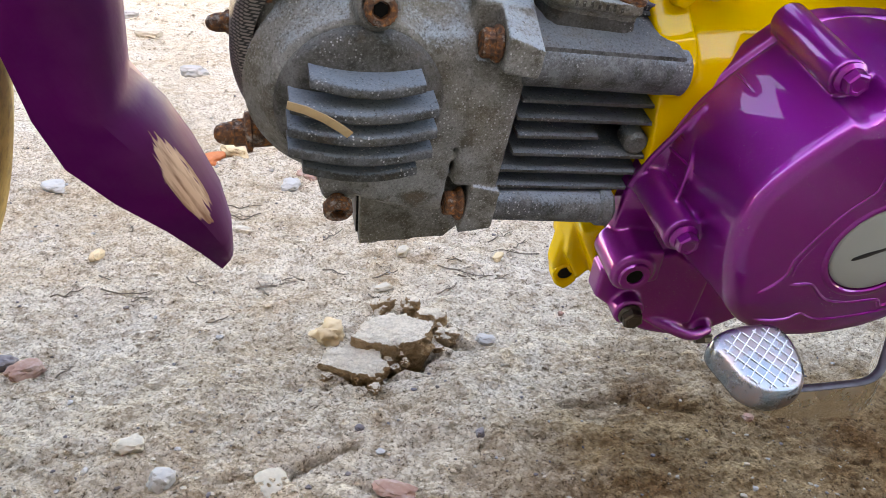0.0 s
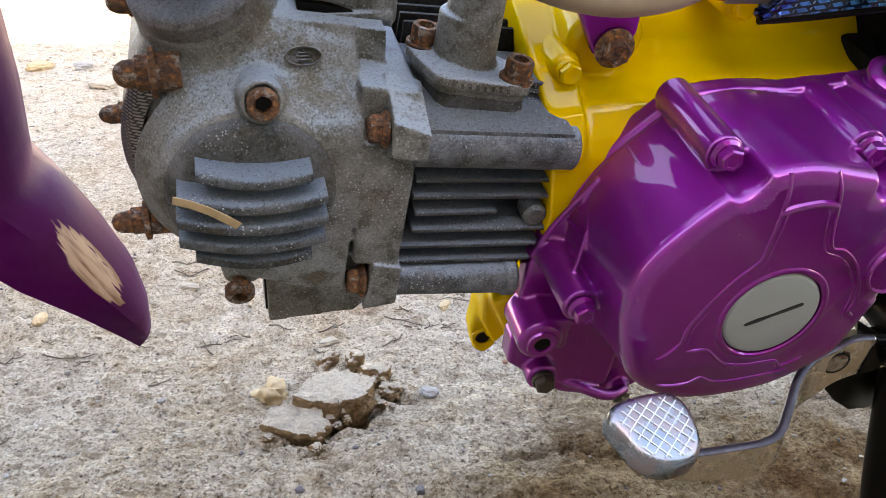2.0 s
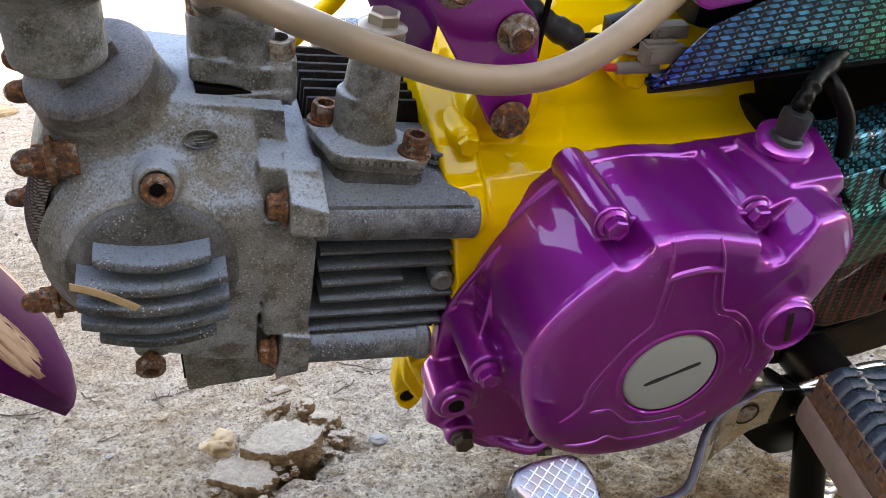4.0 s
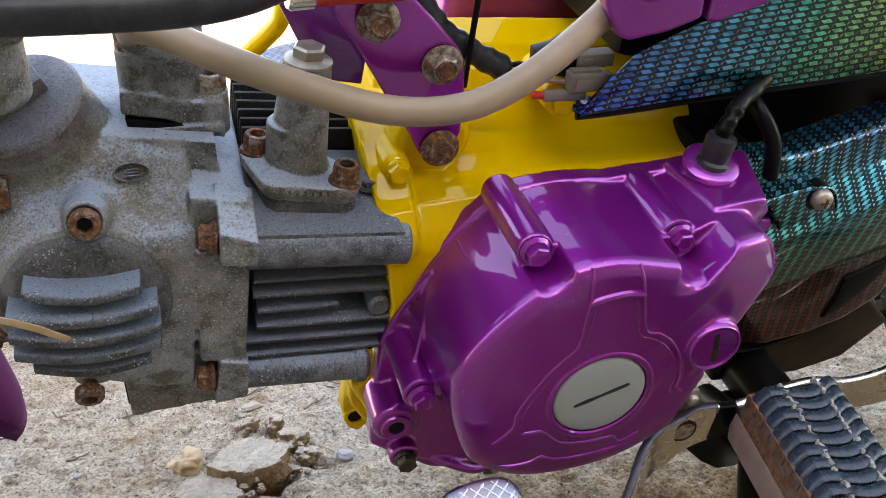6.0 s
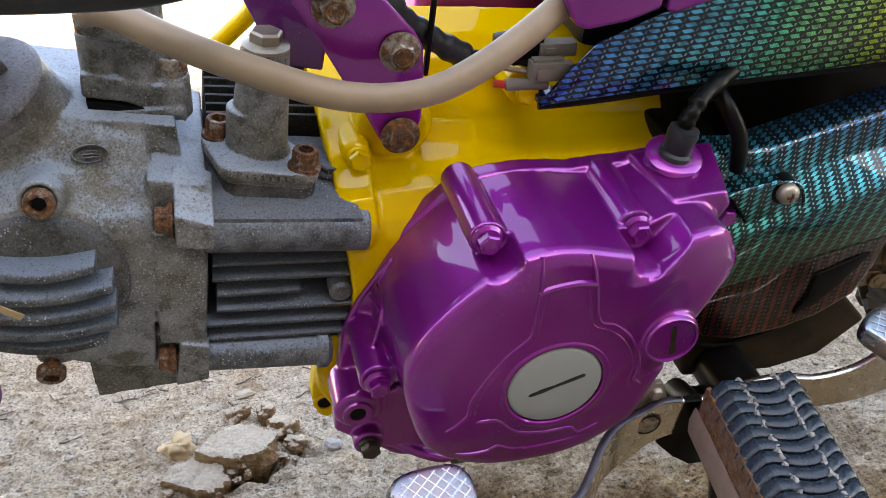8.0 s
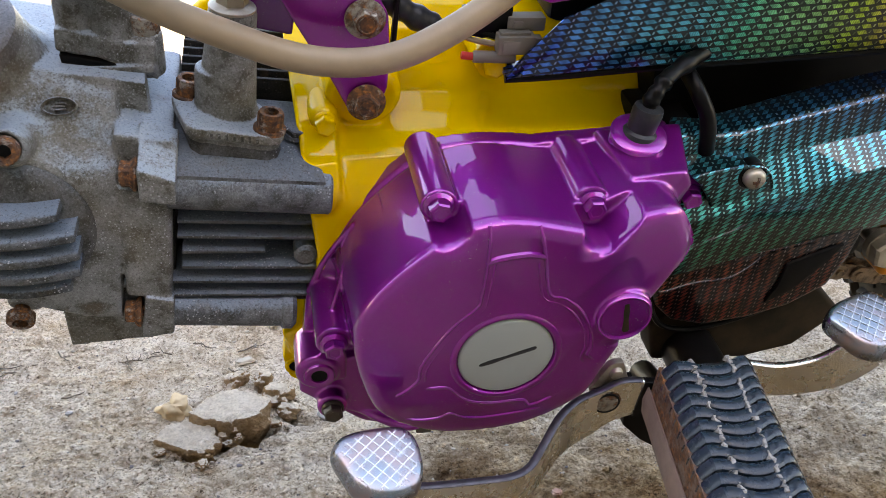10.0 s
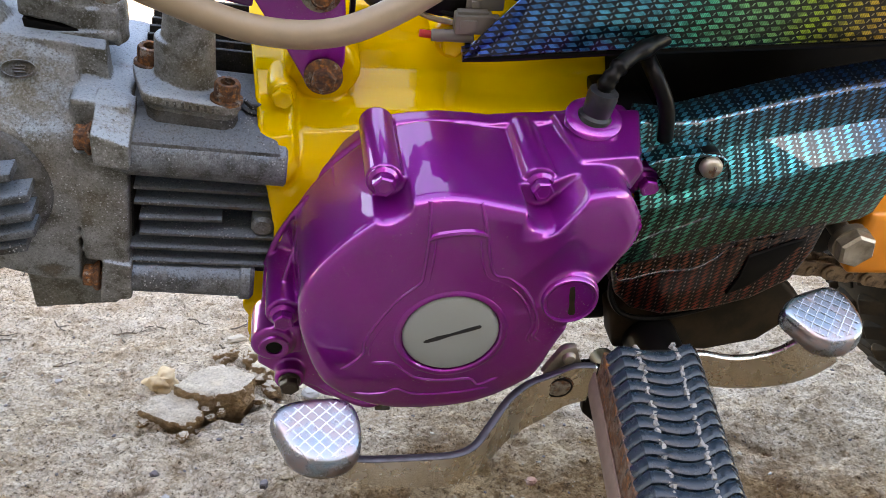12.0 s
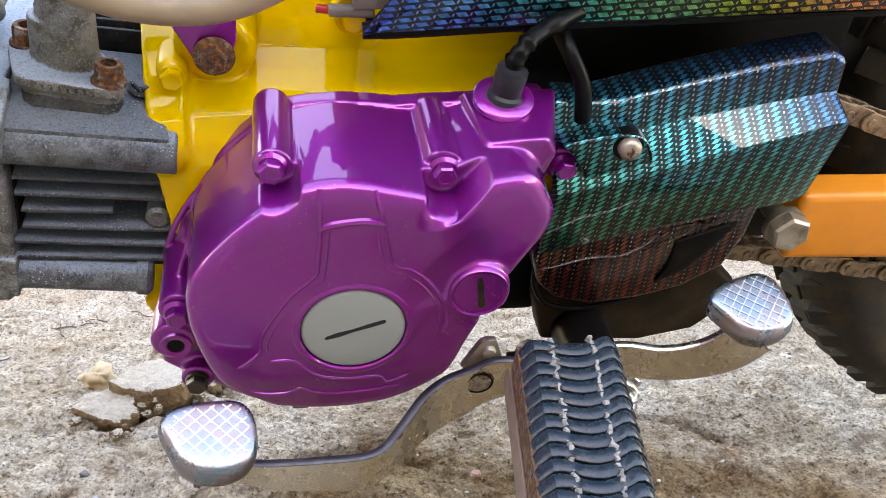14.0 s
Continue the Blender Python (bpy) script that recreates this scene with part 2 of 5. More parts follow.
def rings(loops, cap_start=True, cap_end=True, closed=True):
    """Skin through loops of equal length."""
    bm = bmesh.new()
    vs = [[bm.verts.new(p) for p in loop] for loop in loops]
    n = len(loops[0])
    for a, b in zip(vs, vs[1:]):
        for i in range(n if closed else n - 1):
            j = (i + 1) % n
            bm.faces.new((a[i], a[j], b[j], b[i]))
    if cap_start:
        bm.faces.new(vs[0][::-1])
    if cap_end:
        bm.faces.new(vs[-1])
    return bm


def soften(bm, width, angle=30, segments=2):
    bm.normal_update()
    edges = [e for e in bm.edges if len(e.link_faces) == 2 and e.calc_face_angle(0) > radians(angle)]
    bmesh.ops.bevel(bm, geom=edges, offset=width, segments=segments, affect="EDGES", profile=0.6, clamp_overlap=True)
    return bm


def slab(outline, y0, y1, bevel=1.0, segments=2):
    """A plate with an outline in x and z, from y0 to y1."""
    bm = rings([[(x, y, z) for x, z in outline] for y in (y0, y1)])
    bmesh.ops.recalc_face_normals(bm, faces=bm.faces)
    return soften(bm, bevel, 25, segments) if bevel else bm


def box(lo, hi, bevel=1.0, segments=2):
    return slab([(lo[0], lo[2]), (hi[0], lo[2]), (hi[0], hi[2]), (lo[0], hi[2])], lo[1], hi[1], bevel, segments)


def frame_of(a, b):
    """A matrix at a whose z axis points to b."""
    d = Vector(b) - Vector(a)
    return Matrix.Translation(a) @ d.to_track_quat("Z", "X").to_matrix().to_4x4()


def turned(a, b, profile, n=28, phase=0.0):
    """A turned body along a to b. profile: (distance along, radius)."""
    m = frame_of(a, b)
    loops = [[m @ Vector((r * math.cos(phase + math.tau * i / n), r * math.sin(phase + math.tau * i / n), h)) for i in range(n)] for h, r in profile]
    return rings(loops)


def rod(a, b, r, bevel=0.6, n=24):
    h = (Vector(b) - Vector(a)).length
    return turned(a, b, [(0, r - bevel), (bevel, r), (h - bevel, r), (h, r - bevel)], n)


def tube(points, r, n=14, steps=8, squash=1.0):
    """A round bar along a smooth line through the points."""
    pts = [Vector(p) for p in points]
    line = []
    for i in range(len(pts) - 1):
        p0, p1, p2, p3 = pts[max(i - 1, 0)], pts[i], pts[i + 1], pts[min(i + 2, len(pts) - 1)]
        for k in range(steps):
            t = k / steps
            line.append(0.5 * ((2 * p1) + (p2 - p0) * t + (2 * p0 - 5 * p1 + 4 * p2 - p3) * t * t + (3 * p1 - p0 - 3 * p2 + p3) * t ** 3))
    line.append(pts[-1])
    loops, side = [], None
    for i, p in enumerate(line):
        d = (line[min(i + 1, len(line) - 1)] - line[max(i - 1, 0)]).normalized()
        side = (d.orthogonal() if side is None else side - d * side.dot(d)).normalized()
        up = d.cross(side)
        rr = r(i / (len(line) - 1)) if callable(r) else r
        loops.append([p + rr * (math.cos(math.tau * k / n) * side + squash * math.sin(math.tau * k / n) * up) for k in range(n)])
    return rings(loops)


def sweep(points, section, up=(0, 1, 0)):
    """A bar whose section (sideways, upwards) follows straight stretches between points, mitred."""
    pts = [Vector(p) for p in points]
    up = Vector(up)
    loops = []
    for i, p in enumerate(pts):
        a = (pts[i] - pts[i - 1]).normalized() if i else (pts[1] - pts[0]).normalized()
        b = (pts[i + 1] - pts[i]).normalized() if i < len(pts) - 1 else a
        d = (a + b).normalized()
        s = d.cross(up).normalized()
        k = 1 / max(0.4, (a.cross(up)).normalized().dot(s))
        loops.append([p + s * u * k + up * v for u, v in section])
    return rings(loops)


def hex_bolt(parent, at, way, size, flange, height, mat, washer=0.0, name="bolt", turn=0.2, shank=4.0):
    """Flanged hexagon bolt head at a seat; way points outwards."""
    a = Vector(at)
    d = Vector(way).normalized()
    fl = turned(a - d * shank, a + d * height * 0.4, [(0, size * 0.5), (shank, size * 0.5), (shank, flange - 0.4), (shank + 0.5, flange), (shank + height * 0.18, flange), (shank + height * 0.38, size * 1.02)], 24)
    hx = turned(a, a + d * height, [(0, size), (height * 0.88, size), (height, size * 0.86), (height, size * 0.62), (height * 0.97, size * 0.55), (height * 0.97, 0.05)], 6, turn)
    bits = [fl, hx]
    if washer:
        bits.append(turned(a - d * 1.6, a, [(0, washer - 0.3), (0.4, washer), (1.3, washer), (1.6, washer - 0.3)], 26))
    return part(name, join(*bits), mat, parent, smooth=30)


def socket_bolt(parent, at, way, r, height, mat, name="socket_bolt", washer=0.0):
    """Cap screw with a hexagon socket and a knurled side."""
    a, d = Vector(at), Vector(way).normalized()
    n = 36
    m = frame_of(a, a + d)
    loops = []
    for h, rad, knurl in ((-3, r * 0.6, 0), (0, r * 0.6, 0), (0, r, 0.05), (height * 0.85, r, 0.05), (height, r * 0.92, 0), (height, r * 0.6, 0), (height * 0.35, r * 0.56, 0), (height * 0.3, r * 0.2, 0)):
        loops.append([m @ Vector((rad * (1 + knurl * (i % 2)) * math.cos(math.tau * i / n), rad * (1 + knurl * (i % 2)) * math.sin(math.tau * i / n), h)) for i in range(n)])
    bits = [rings(loops)]
    # black prism in place of the socket's shaded floor
    part("hex_socket", turned(a + d * height * 0.3, a + d * height * 0.5, [(0, r * 0.3), (0, r * 0.5), (height * 0.12, r * 0.5), (height * 0.13, 0.05)], 6), BLACK, parent, "dark hexagon socket", smooth=30)
    if washer:
        bits.append(turned(a - d * 1.5, a + d * 0.2, [(0, washer), (1.4, washer), (1.7, washer - 0.4)], 26))
    return part(name, join(*bits), mat, parent, smooth=40)


def polar(outline, cx, cz, n):
    """Distances from a centre to an outline at n even angles."""
    out = []
    for i in range(n):
        a = math.tau * i / n
        dx, dz = math.cos(a), math.sin(a)
        best = 0.0
        for (x0, z0), (x1, z1) in zip(outline, outline[1:] + outline[:1]):
            ex, ez = x1 - x0, z1 - z0
            det = dx * -ez + ex * dz
            if abs(det) < 1e-9:
                continue
            px, pz = x0 - cx, z0 - cz
            s = (px * -ez + ex * pz) / det
            u = (dx * pz - dz * px) / det
            if s > 0 and -1e-6 <= u <= 1 + 1e-6:
                best = max(best, s)
        out.append(best)
    return out


def blur(values, k):
    n = len(values)
    return [sum(values[(i + j) % n] for j in range(-k, k + 1)) / (2 * k + 1) for i in range(n)]


# ---- the ground ----
K = 1.143
CRACKS = [((-0.075, 0.575), (-0.030, 0.600), (-0.010, 0.606), (0.004, 0.640)), ((-0.130, 0.465), (-0.092, 0.480), (-0.078, 0.491), (-0.050, 0.510)), ((0.035, 0.640), (0.004, 0.640), (0.012, 0.670)),
          ((0.10, 0.56), (0.15, 0.575), (0.20, 0.560)), ((0.36, 0.66), (0.40, 0.655), (0.43, 0.64)), ((-0.04, 0.47), (0.0, 0.455), (0.05, 0.45))]
HOLLOWS = [(-0.0315, 0.612, 0.011, 0.032), (-0.020, 0.616, 0.011, 0.036), (-0.008, 0.625, 0.010, 0.032), (-0.038, 0.598, 0.010, 0.028), (-0.041, 0.585, 0.009, 0.020), (0.004, 0.655, 0.009, 0.016), (0.014, 0.648, 0.007, 0.010), (-0.088, 0.482, 0.014, 0.014), (0.0, 0.512, 0.02, 0.007), (0.42, 0.65, 0.03, 0.006), (-0.155, 0.725, 0.03, 0.004)]


def lie(x, y):
    """The ground's broad lie, without cracks and hollows."""
    v = Vector((x, y, 0))
    return 0.010 * noise.noise(v * 2.1) + 0.006 * noise.noise(v * 8)


def ground_height(x, y):
    v = Vector((x, y, 0))
    h = 0.010 * noise.noise(v * 2.1) + 0.006 * noise.noise(v * 8) + 0.0050 * noise.noise(v * 24) + 0.0034 * noise.noise(v * 60) - 0.0034 * abs(noise.noise(v * 95)) + 0.0022 * noise.noise(v * 150)
    crease = max(0.0, 1 - 7 * abs(noise.noise(Vector((x * 13 + 0.5 * noise.noise(v * 30), y * 17, 3.0)))))
    h -= 0.007 * crease * max(0.0, noise.noise(v * 5 + Vector((7, 2, 0))) + 0.15)
    for hx, hy, r, deep in HOLLOWS:
        d2 = ((x - K * hx) ** 2 + ((y - K * hy) * 1.2) ** 2) / (r * r)
        if d2 < 9:
            h -= deep * math.exp(-d2)
    for line in CRACKS:
        for (ax, ay), (bx, by) in zip(line, line[1:]):
            ax, ay, bx, by = K * ax, K * ay, K * bx, K * by
            if min(ax, bx) - 0.02 < x < max(ax, bx) + 0.02 and min(ay, by) - 0.02 < y < max(ay, by) + 0.02:
                t = max(0, min(1, ((x - ax) * (bx - ax) + (y - ay) * (by - ay)) / ((bx - ax) ** 2 + (by - ay) ** 2)))
                d = math.hypot(x - ax - t * (bx - ax), y - ay - t * (by - ay)) + 0.004 * noise.noise(v * 70)
                h -= 0.016 * max(0.0, 1 - abs(d) / 0.0055)
    return h


def ground_sheet():
    def spaced(lo, hi, fine_lo, fine_hi, step):
        out, v = [], fine_lo
        while v < fine_hi:
            out.append(v)
            v += step
        s, right = step, fine_hi
        while right < hi:
            out.append(right)
            s *= 1.12
            right += s
        out.append(hi)
        s, left = step * 1.12, fine_lo - step
        while left > lo:
            out.insert(0, left)
            s *= 1.12
            left -= s
        out.insert(0, lo)
        return out

    xs, ys = spaced(-400, 400, -0.60, 0.85, 0.0022), spaced(-400, 600, 0.46, 1.25, 0.0024)
    verts = [(x, y, ground_height(x, y) if abs(x) < 6 and -4 < y < 8 else 0.0) for y in ys for x in xs]
    w = len(xs)
    faces = [(j * w + i, j * w + i + 1, (j + 1) * w + i + 1, (j + 1) * w + i) for j in range(len(ys) - 1) for i in range(w - 1)]
    me = bpy.data.meshes.new("ground")
    me.from_pydata(verts, [], faces)
    me.polygons.foreach_set("use_smooth", [True] * len(faces))
    return me


def soil(name="dry_soil", warm=0.0):
    """Dry trodden earth: pale dust, ochre patches, dark pits and grit at several sizes."""
    m = Nodes(name, Roughness=0.95, Specular_IOR_Level=0.05)
    big = m.noise(1.6, 5, 0.65)
    mid = m.noise(9, 8, 0.72)
    small = m.noise(48, 8, 0.75)
    fine = m.noise(260, 6, 0.8)
    col = m.ramp(big, [(0.36, (0.66, 0.52, 0.37)), (0.5, (0.76, 0.645, 0.51)), (0.62, (0.81, 0.715, 0.605))])
    col = m.mix(m.ramp(mid, [(0.48, 0.0), (0.62, 0.55)]), col, (0.83, 0.735, 0.63))
    col = m.mix(m.ramp(mid, [(0.36, 0.6), (0.48, 0.0)]), col, (0.56, 0.40, 0.26))
    col = m.mix(m.ramp(small, [(0.40, 0.55), (0.48, 0.0)]), col, (0.32, 0.22, 0.14))
    col = m.mix(m.ramp(small, [(0.53, 0.0), (0.62, 0.55)]), col, (0.88, 0.79, 0.69))
    col = m.mix(m.ramp(fine, [(0.39, 0.74), (0.45, 0.0)]), col, (0.11, 0.076, 0.05))
    col = m.mix(m.ramp(fine, [(0.55, 0.0), (0.64, 0.6)]), col, (0.87, 0.79, 0.71))
    grains = m.node("TexVoronoi", {"Vector": m.coords(), "Scale": 330, "Randomness": 1.0})
    crumbs = m.node("TexVoronoi", {"Vector": m.coords(), "Scale": 120, "Randomness": 1.0})
    # gaps between grains darkened in the colour, in place of small shadows
    col = m.mix(m.ramp(m.math("ADD", grains, m.math("MULTIPLY", crumbs, 0.4)), [(0.62, 0.0), (0.95, 0.42)]), col, (0.225, 0.138, 0.079))
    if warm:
        # clods: paler where the surface faces up, browner on the sides
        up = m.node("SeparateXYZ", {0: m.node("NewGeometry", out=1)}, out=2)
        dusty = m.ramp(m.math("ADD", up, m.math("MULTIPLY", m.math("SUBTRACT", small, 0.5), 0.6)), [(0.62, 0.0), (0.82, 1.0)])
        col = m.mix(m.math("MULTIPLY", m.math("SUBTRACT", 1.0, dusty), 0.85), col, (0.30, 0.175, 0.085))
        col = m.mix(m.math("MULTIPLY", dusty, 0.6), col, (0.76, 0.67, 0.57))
    else:
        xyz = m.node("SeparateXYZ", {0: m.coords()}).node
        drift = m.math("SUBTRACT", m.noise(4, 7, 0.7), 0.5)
        # browner soil here, with the shade under the bike painted into it
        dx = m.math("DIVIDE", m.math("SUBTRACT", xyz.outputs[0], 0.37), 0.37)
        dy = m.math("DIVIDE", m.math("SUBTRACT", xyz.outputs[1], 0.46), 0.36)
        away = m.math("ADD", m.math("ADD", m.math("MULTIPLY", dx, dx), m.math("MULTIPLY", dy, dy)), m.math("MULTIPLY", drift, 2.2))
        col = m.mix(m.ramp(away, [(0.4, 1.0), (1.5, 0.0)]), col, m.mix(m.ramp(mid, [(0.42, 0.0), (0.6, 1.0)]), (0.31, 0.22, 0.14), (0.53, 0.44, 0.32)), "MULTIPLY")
        col = m.mix(m.ramp(fine, [(0.38, 0.7), (0.45, 0.0)]), col, (0.08, 0.052, 0.034))
    m.set(Base_Color=col)
    h = m.math("ADD", m.math("MULTIPLY", mid, 0.8), m.math("ADD", m.math("MULTIPLY", small, 0.9), m.math("MULTIPLY", fine, 0.5)))
    h = m.math("SUBTRACT", h, m.math("ADD", m.math("MULTIPLY", grains, 0.16), m.math("MULTIPLY", crumbs, 0.22)))
    m.bump(h, 1.0, 0.015)
    return m.mat


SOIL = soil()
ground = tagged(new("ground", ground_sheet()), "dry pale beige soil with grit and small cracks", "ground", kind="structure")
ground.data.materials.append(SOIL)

# ---- unseen wall behind the camera, added so its shade covers the bike ----
WALL = plain("wall_plaster", (0.16, 0.14, 0.12), 0.9, 0.0, (0.11, 0.095, 0.08), 0.6, 6, 0.2)
tagged(part("wall_south", box((-9000, -2400, -60), (9000, -2200, 3200), 0), WALL, None, smooth=0, scale=0.001), "plain dark wall out of view, added to cast shade", "wall", kind="structure")

# ---- the motorcycle ----
bike = tagged(new("motorcycle"), "small motorcycle with purple and yellow painted engine, leaning on its stand", "motorcycle")
bike.matrix_world = pose(0.2061, 0.3695, 0.2756, 16.3, 0, 13.4)


LEFT = (0, -1, 0)


def crankcase_cover():
    """Purple left cover: flange, drum-like wall with bolt pockets, flat face with raised lines, grey timing plug and filler plug."""
    face = [(-61, 28), (-56, 36), (-50, 43), (-43.7, 49.5), (-37.5, 55), (-30, 61), (-22, 66), (-13, 68.3), (-4.6, 68.9), (4, 67.8), (15, 65), (24, 62.8), (34, 61.5), (39, 62), (43, 66), (47, 68), (62, 67.6), (66.5, 65), (72, 56.5), (76.5, 47.5), (73, 37),
            (66.7, 27), (60, 17), (53, 3), (46.5, -11.7), (43.2, -21.2), (39.4, -30.5), (31.3, -37.8), (24.2, -43.2), (14.3, -48), (1.6, -50.4), (-11.2, -50.8), (-23.9, -49.3), (-33.9, -45.6), (-45.5, -37.9), (-53.3, -29.3), (-57.8, -18.7), (-61, -7), (-63.1, 4.1), (-63.4, 16.3)]
    base = [(-82, -46), (-79, -12), (-76, -6), (-72, 8), (-66, 22), (-58.5, 34.5), (-53, 41.5), (-46.5, 48.5), (-39.5, 55), (-33, 61), (-24, 65.4), (-14, 67), (-2.3, 67.6), (9.7, 67), (19.4, 65.8), (29, 66.6), (46, 67.4), (60, 68.6), (79, 72), (87, 63), (92, 46), (88, 20), (80, -10), (66, -42),
            (44, -72), (10, -92), (-22, -107), (-36, -105), (-52, -100), (-68, -86), (-78, -66)]
    n = 300
    cx, cz = 4.0, 6.0
    rf, rb = blur(polar(face, cx, cz, n), 2), blur(polar(base, cx, cz, n), 1)
    rw = blur([f + min(0.25 * (b - f), 7.0) if b > f else f for f, b in zip(rf, rb)], 3)

    def pocketed(radii):
        """The wall cut back by the round pockets in front of the two upper bolts."""
        out = list(radii)
        for px, pz, pr in ((-29.8, 67.0, 9.4), (33.4, 61.2, 8.6)):
            for i in range(n):
                a = math.tau * i / n
                ux, uz = math.cos(a), math.sin(a)
                b = (px - cx) * ux + (pz - cz) * uz
                off = (px - cx) ** 2 + (pz - cz) ** 2 - b * b
                if b > 0 and off < pr * pr:
                    out[i] = min(out[i], b - math.sqrt(pr * pr - off))
        return out

    def sag(x, z):
        """How far the face falls back: towards the rear block, and below the lower crease."""
        return max(0.0, x - 42) * 0.28 * (1 if z > 0 else 0.4) + max(0.0, -24 - z) * 0.13

    def loop(y, radii, less=0.0, follow=False):
        pts = []
        for i, r in enumerate(radii):
            x, z = cx + (r - less) * math.cos(math.tau * i / n), cz + (r - less) * math.sin(math.tau * i / n)
            pts.append((x, y + (sag(x, z) if follow else 0.0), z))
        return pts

    def between(f):
        return [f * a + (1 - f) * b for a, b in zip(rf, rw)]

    cut = pocketed(rf)
    loops = [loop(69, rb), loop(61.5, rb), loop(60.4, rb, 0.8), loop(60, rb, 2.4), loop(58, [max(w, 0.0) for w in rw], 0), loop(40, between(0.42)), loop(19.8, between(0.88)), loop(19.2, pocketed(between(0.88))), loop(9, pocketed(between(1.0))),
             loop(5, cut, 0.0, True), loop(2.8, cut, 0.5, True), loop(1.2, cut, 1.5, True), loop(0.3, cut, 3.0, True), loop(-0.3, cut, 6.0, True), loop(-0.6, rf, 14.0, True), loop(-0.7, rf, 19.0, True), loop(-0.8, rf, 25.0, True)]
    for y, r in ((-1.2, 24), (-1.2, 21.4), (0.6, 20.8)):
        loops.append([(r * math.cos(math.tau * i / n) - 0.6, y, r * math.sin(math.tau * i / n) + 1.2) for i in range(n)])
    bits = [rings(loops)]
    # bolt bosses
    for x, z, y, r in ((-29.4, 64.6, 19, 7.4), (33.4, 59.6, 22.5, 8.2), (-69.6, -7.3, 24, 7.8)):
        bits.append(rod((x, 64, z), (x, y, z), r, 0.5, 32))
    # stepped block at the rear top, and ears at the lower front
    bits.append(soften(rings([[(46, 64, 70), (86, 64, 72), (92, 64, 46), (84, 64, 22), (56, 64, 20)], [(50, 25, 69.5), (74, 26, 70.5), (79, 28, 63), (74, 34, 40), (54, 24, 24)]]), 2.0, 30, 3))
    bits.append(rod((90, 66, 44), (89, 48, 44), 8.0, 0.8))
    bits.append(rod((-75.5, 66, -43), (-75.5, 41, -43), 10.4, 1.6, 40))
    bits.append(slab([(-80, -34.5), (-74, -31.5), (-62, -33), (-62, -50), (-76, -53)], 43, 64, 1.6, 3))
    bits.append(slab([(-84, -52), (-84, -68), (-72, -78), (-50, -90), (-30, -92), (-28, -60), (-50, -44)], 54, 66, 2, 3))
    bits.append(rod((-68.5, 64, -73), (-68.5, 47, -73), 7.5, 0.8))
    bits.append(rod((-20, 66, -98), (-20, 57, -100), 5.6, 1.0))
    bits.append(tube([(-54, 57, -85), (-42, 53, -91), (-29, 52, -97), (-18, 56, -98)], 3.0, 12, 6))
    # thin webs beside the front boss
    bits.append(tube([(-78, 61, -10), (-73, 58, 6), (-66, 55, 21), (-58, 54, 33)], 1.5, 8, 5))
    bits.append(tube([(-70, 36, -2), (-66, 40, 10), (-62, 47, 22), (-58, 54, 33)], 1.1, 8, 5))
    bits.append(rod((47.6, 46, 18.5), (47.6, -1, 18.5), 12.8, 1.6, 48))
    cover = part("crankcase_cover", cast(join(*bits), 0.68, 4), PURPLE, bike, "glossy candy purple painted crankcase cover", smooth=34)

    # raised lines on the face
    def line(pts, r=0.9, sunk=1.8):
        body = [(x, sag(x, z) - 0.55, z) for x, z in pts]
        body[0] = (pts[0][0], sag(*pts[0]) + sunk, pts[0][1])
        body[-1] = (pts[-1][0], sag(*pts[-1]) + sunk, pts[-1][1])
        return tube(body, r, 8, 4)
    part("raised_line", line([(-13.6, 67), (-13.4, 60), (-13.2, 51), (-14.2, 34), (-15.6, 29), (-23.9, 20.5), (-31.4, 8.7), (-36.3, -2), (-36.9, -9), (-43.8, -16.3), (-48, -18)]), PURPLE, cover)
    part("raised_line", line([(-10.6, 50), (-10.4, 51), (-11.4, 34), (-13, 27), (-21, 19), (-28.6, 7.7), (-33.4, -2.4), (-34, -9), (-35, -12)], 0.6), PURPLE, cover)
    part("raised_line", line([(5.6, 66), (7.4, 60), (9.4, 52), (13.5, 34), (20.6, 30.7), (28.5, 23.1), (34.2, 12.1), (36, 3), (35.4, -2.4), (45.1, -10.2)]), PURPLE, cover)
    part("raised_line", line([(6.6, 51), (7, 49), (11, 32.5), (19, 28), (26.4, 21), (31.8, 11), (33.4, 3), (32.8, -4), (40, -11)], 0.6), PURPLE, cover)
    part("raised_line", line([(-13.4, 51), (-9, 53), (0.6, 54.2), (6, 53.6), (9.2, 52.6)], 1.5, -0.2), PURPLE, cover)
    part("raised_line", line([(-37, -15.1), (-31, -14.1), (-24, -14.8), (-17.6, -21.3), (-12.6, -24.7), (-2.7, -26.7), (9.6, -26.4), (13.8, -30.9), (20.2, -27.8), (27, -25)], 1.0), PURPLE, cover)
    part("raised_line", line([(-46, -32.3), (-36.6, -34.7), (-27, -34.7), (-22.1, -31.8), (-15.8, -35.4), (-7, -37.1), (7.9, -35.9), (15.3, -34.2), (25.5, -34.2)], 0.8), PURPLE, cover)
    # rim and plug
    part("plug_rim", turned((-0.6, 0, 1.2), (-0.6, -1, 1.2), [(0, 24.6), (1.3, 23.8), (1.8, 22.6), (1.6, 21.4), (1.0, 20.9), (0, 20.9)], 72), PURPLE, cover)
    part("timing_plug", turned((-0.6, 1, 1.2), (-0.6, 0, 1.2), [(0, 20.3), (1.4, 20.3), (2.0, 19.8), (2.3, 18.8), (2.3, 10), (2.3, 0.5)], 72), GREY_PLASTIC, cover, "matt grey round plug with a coin slot")
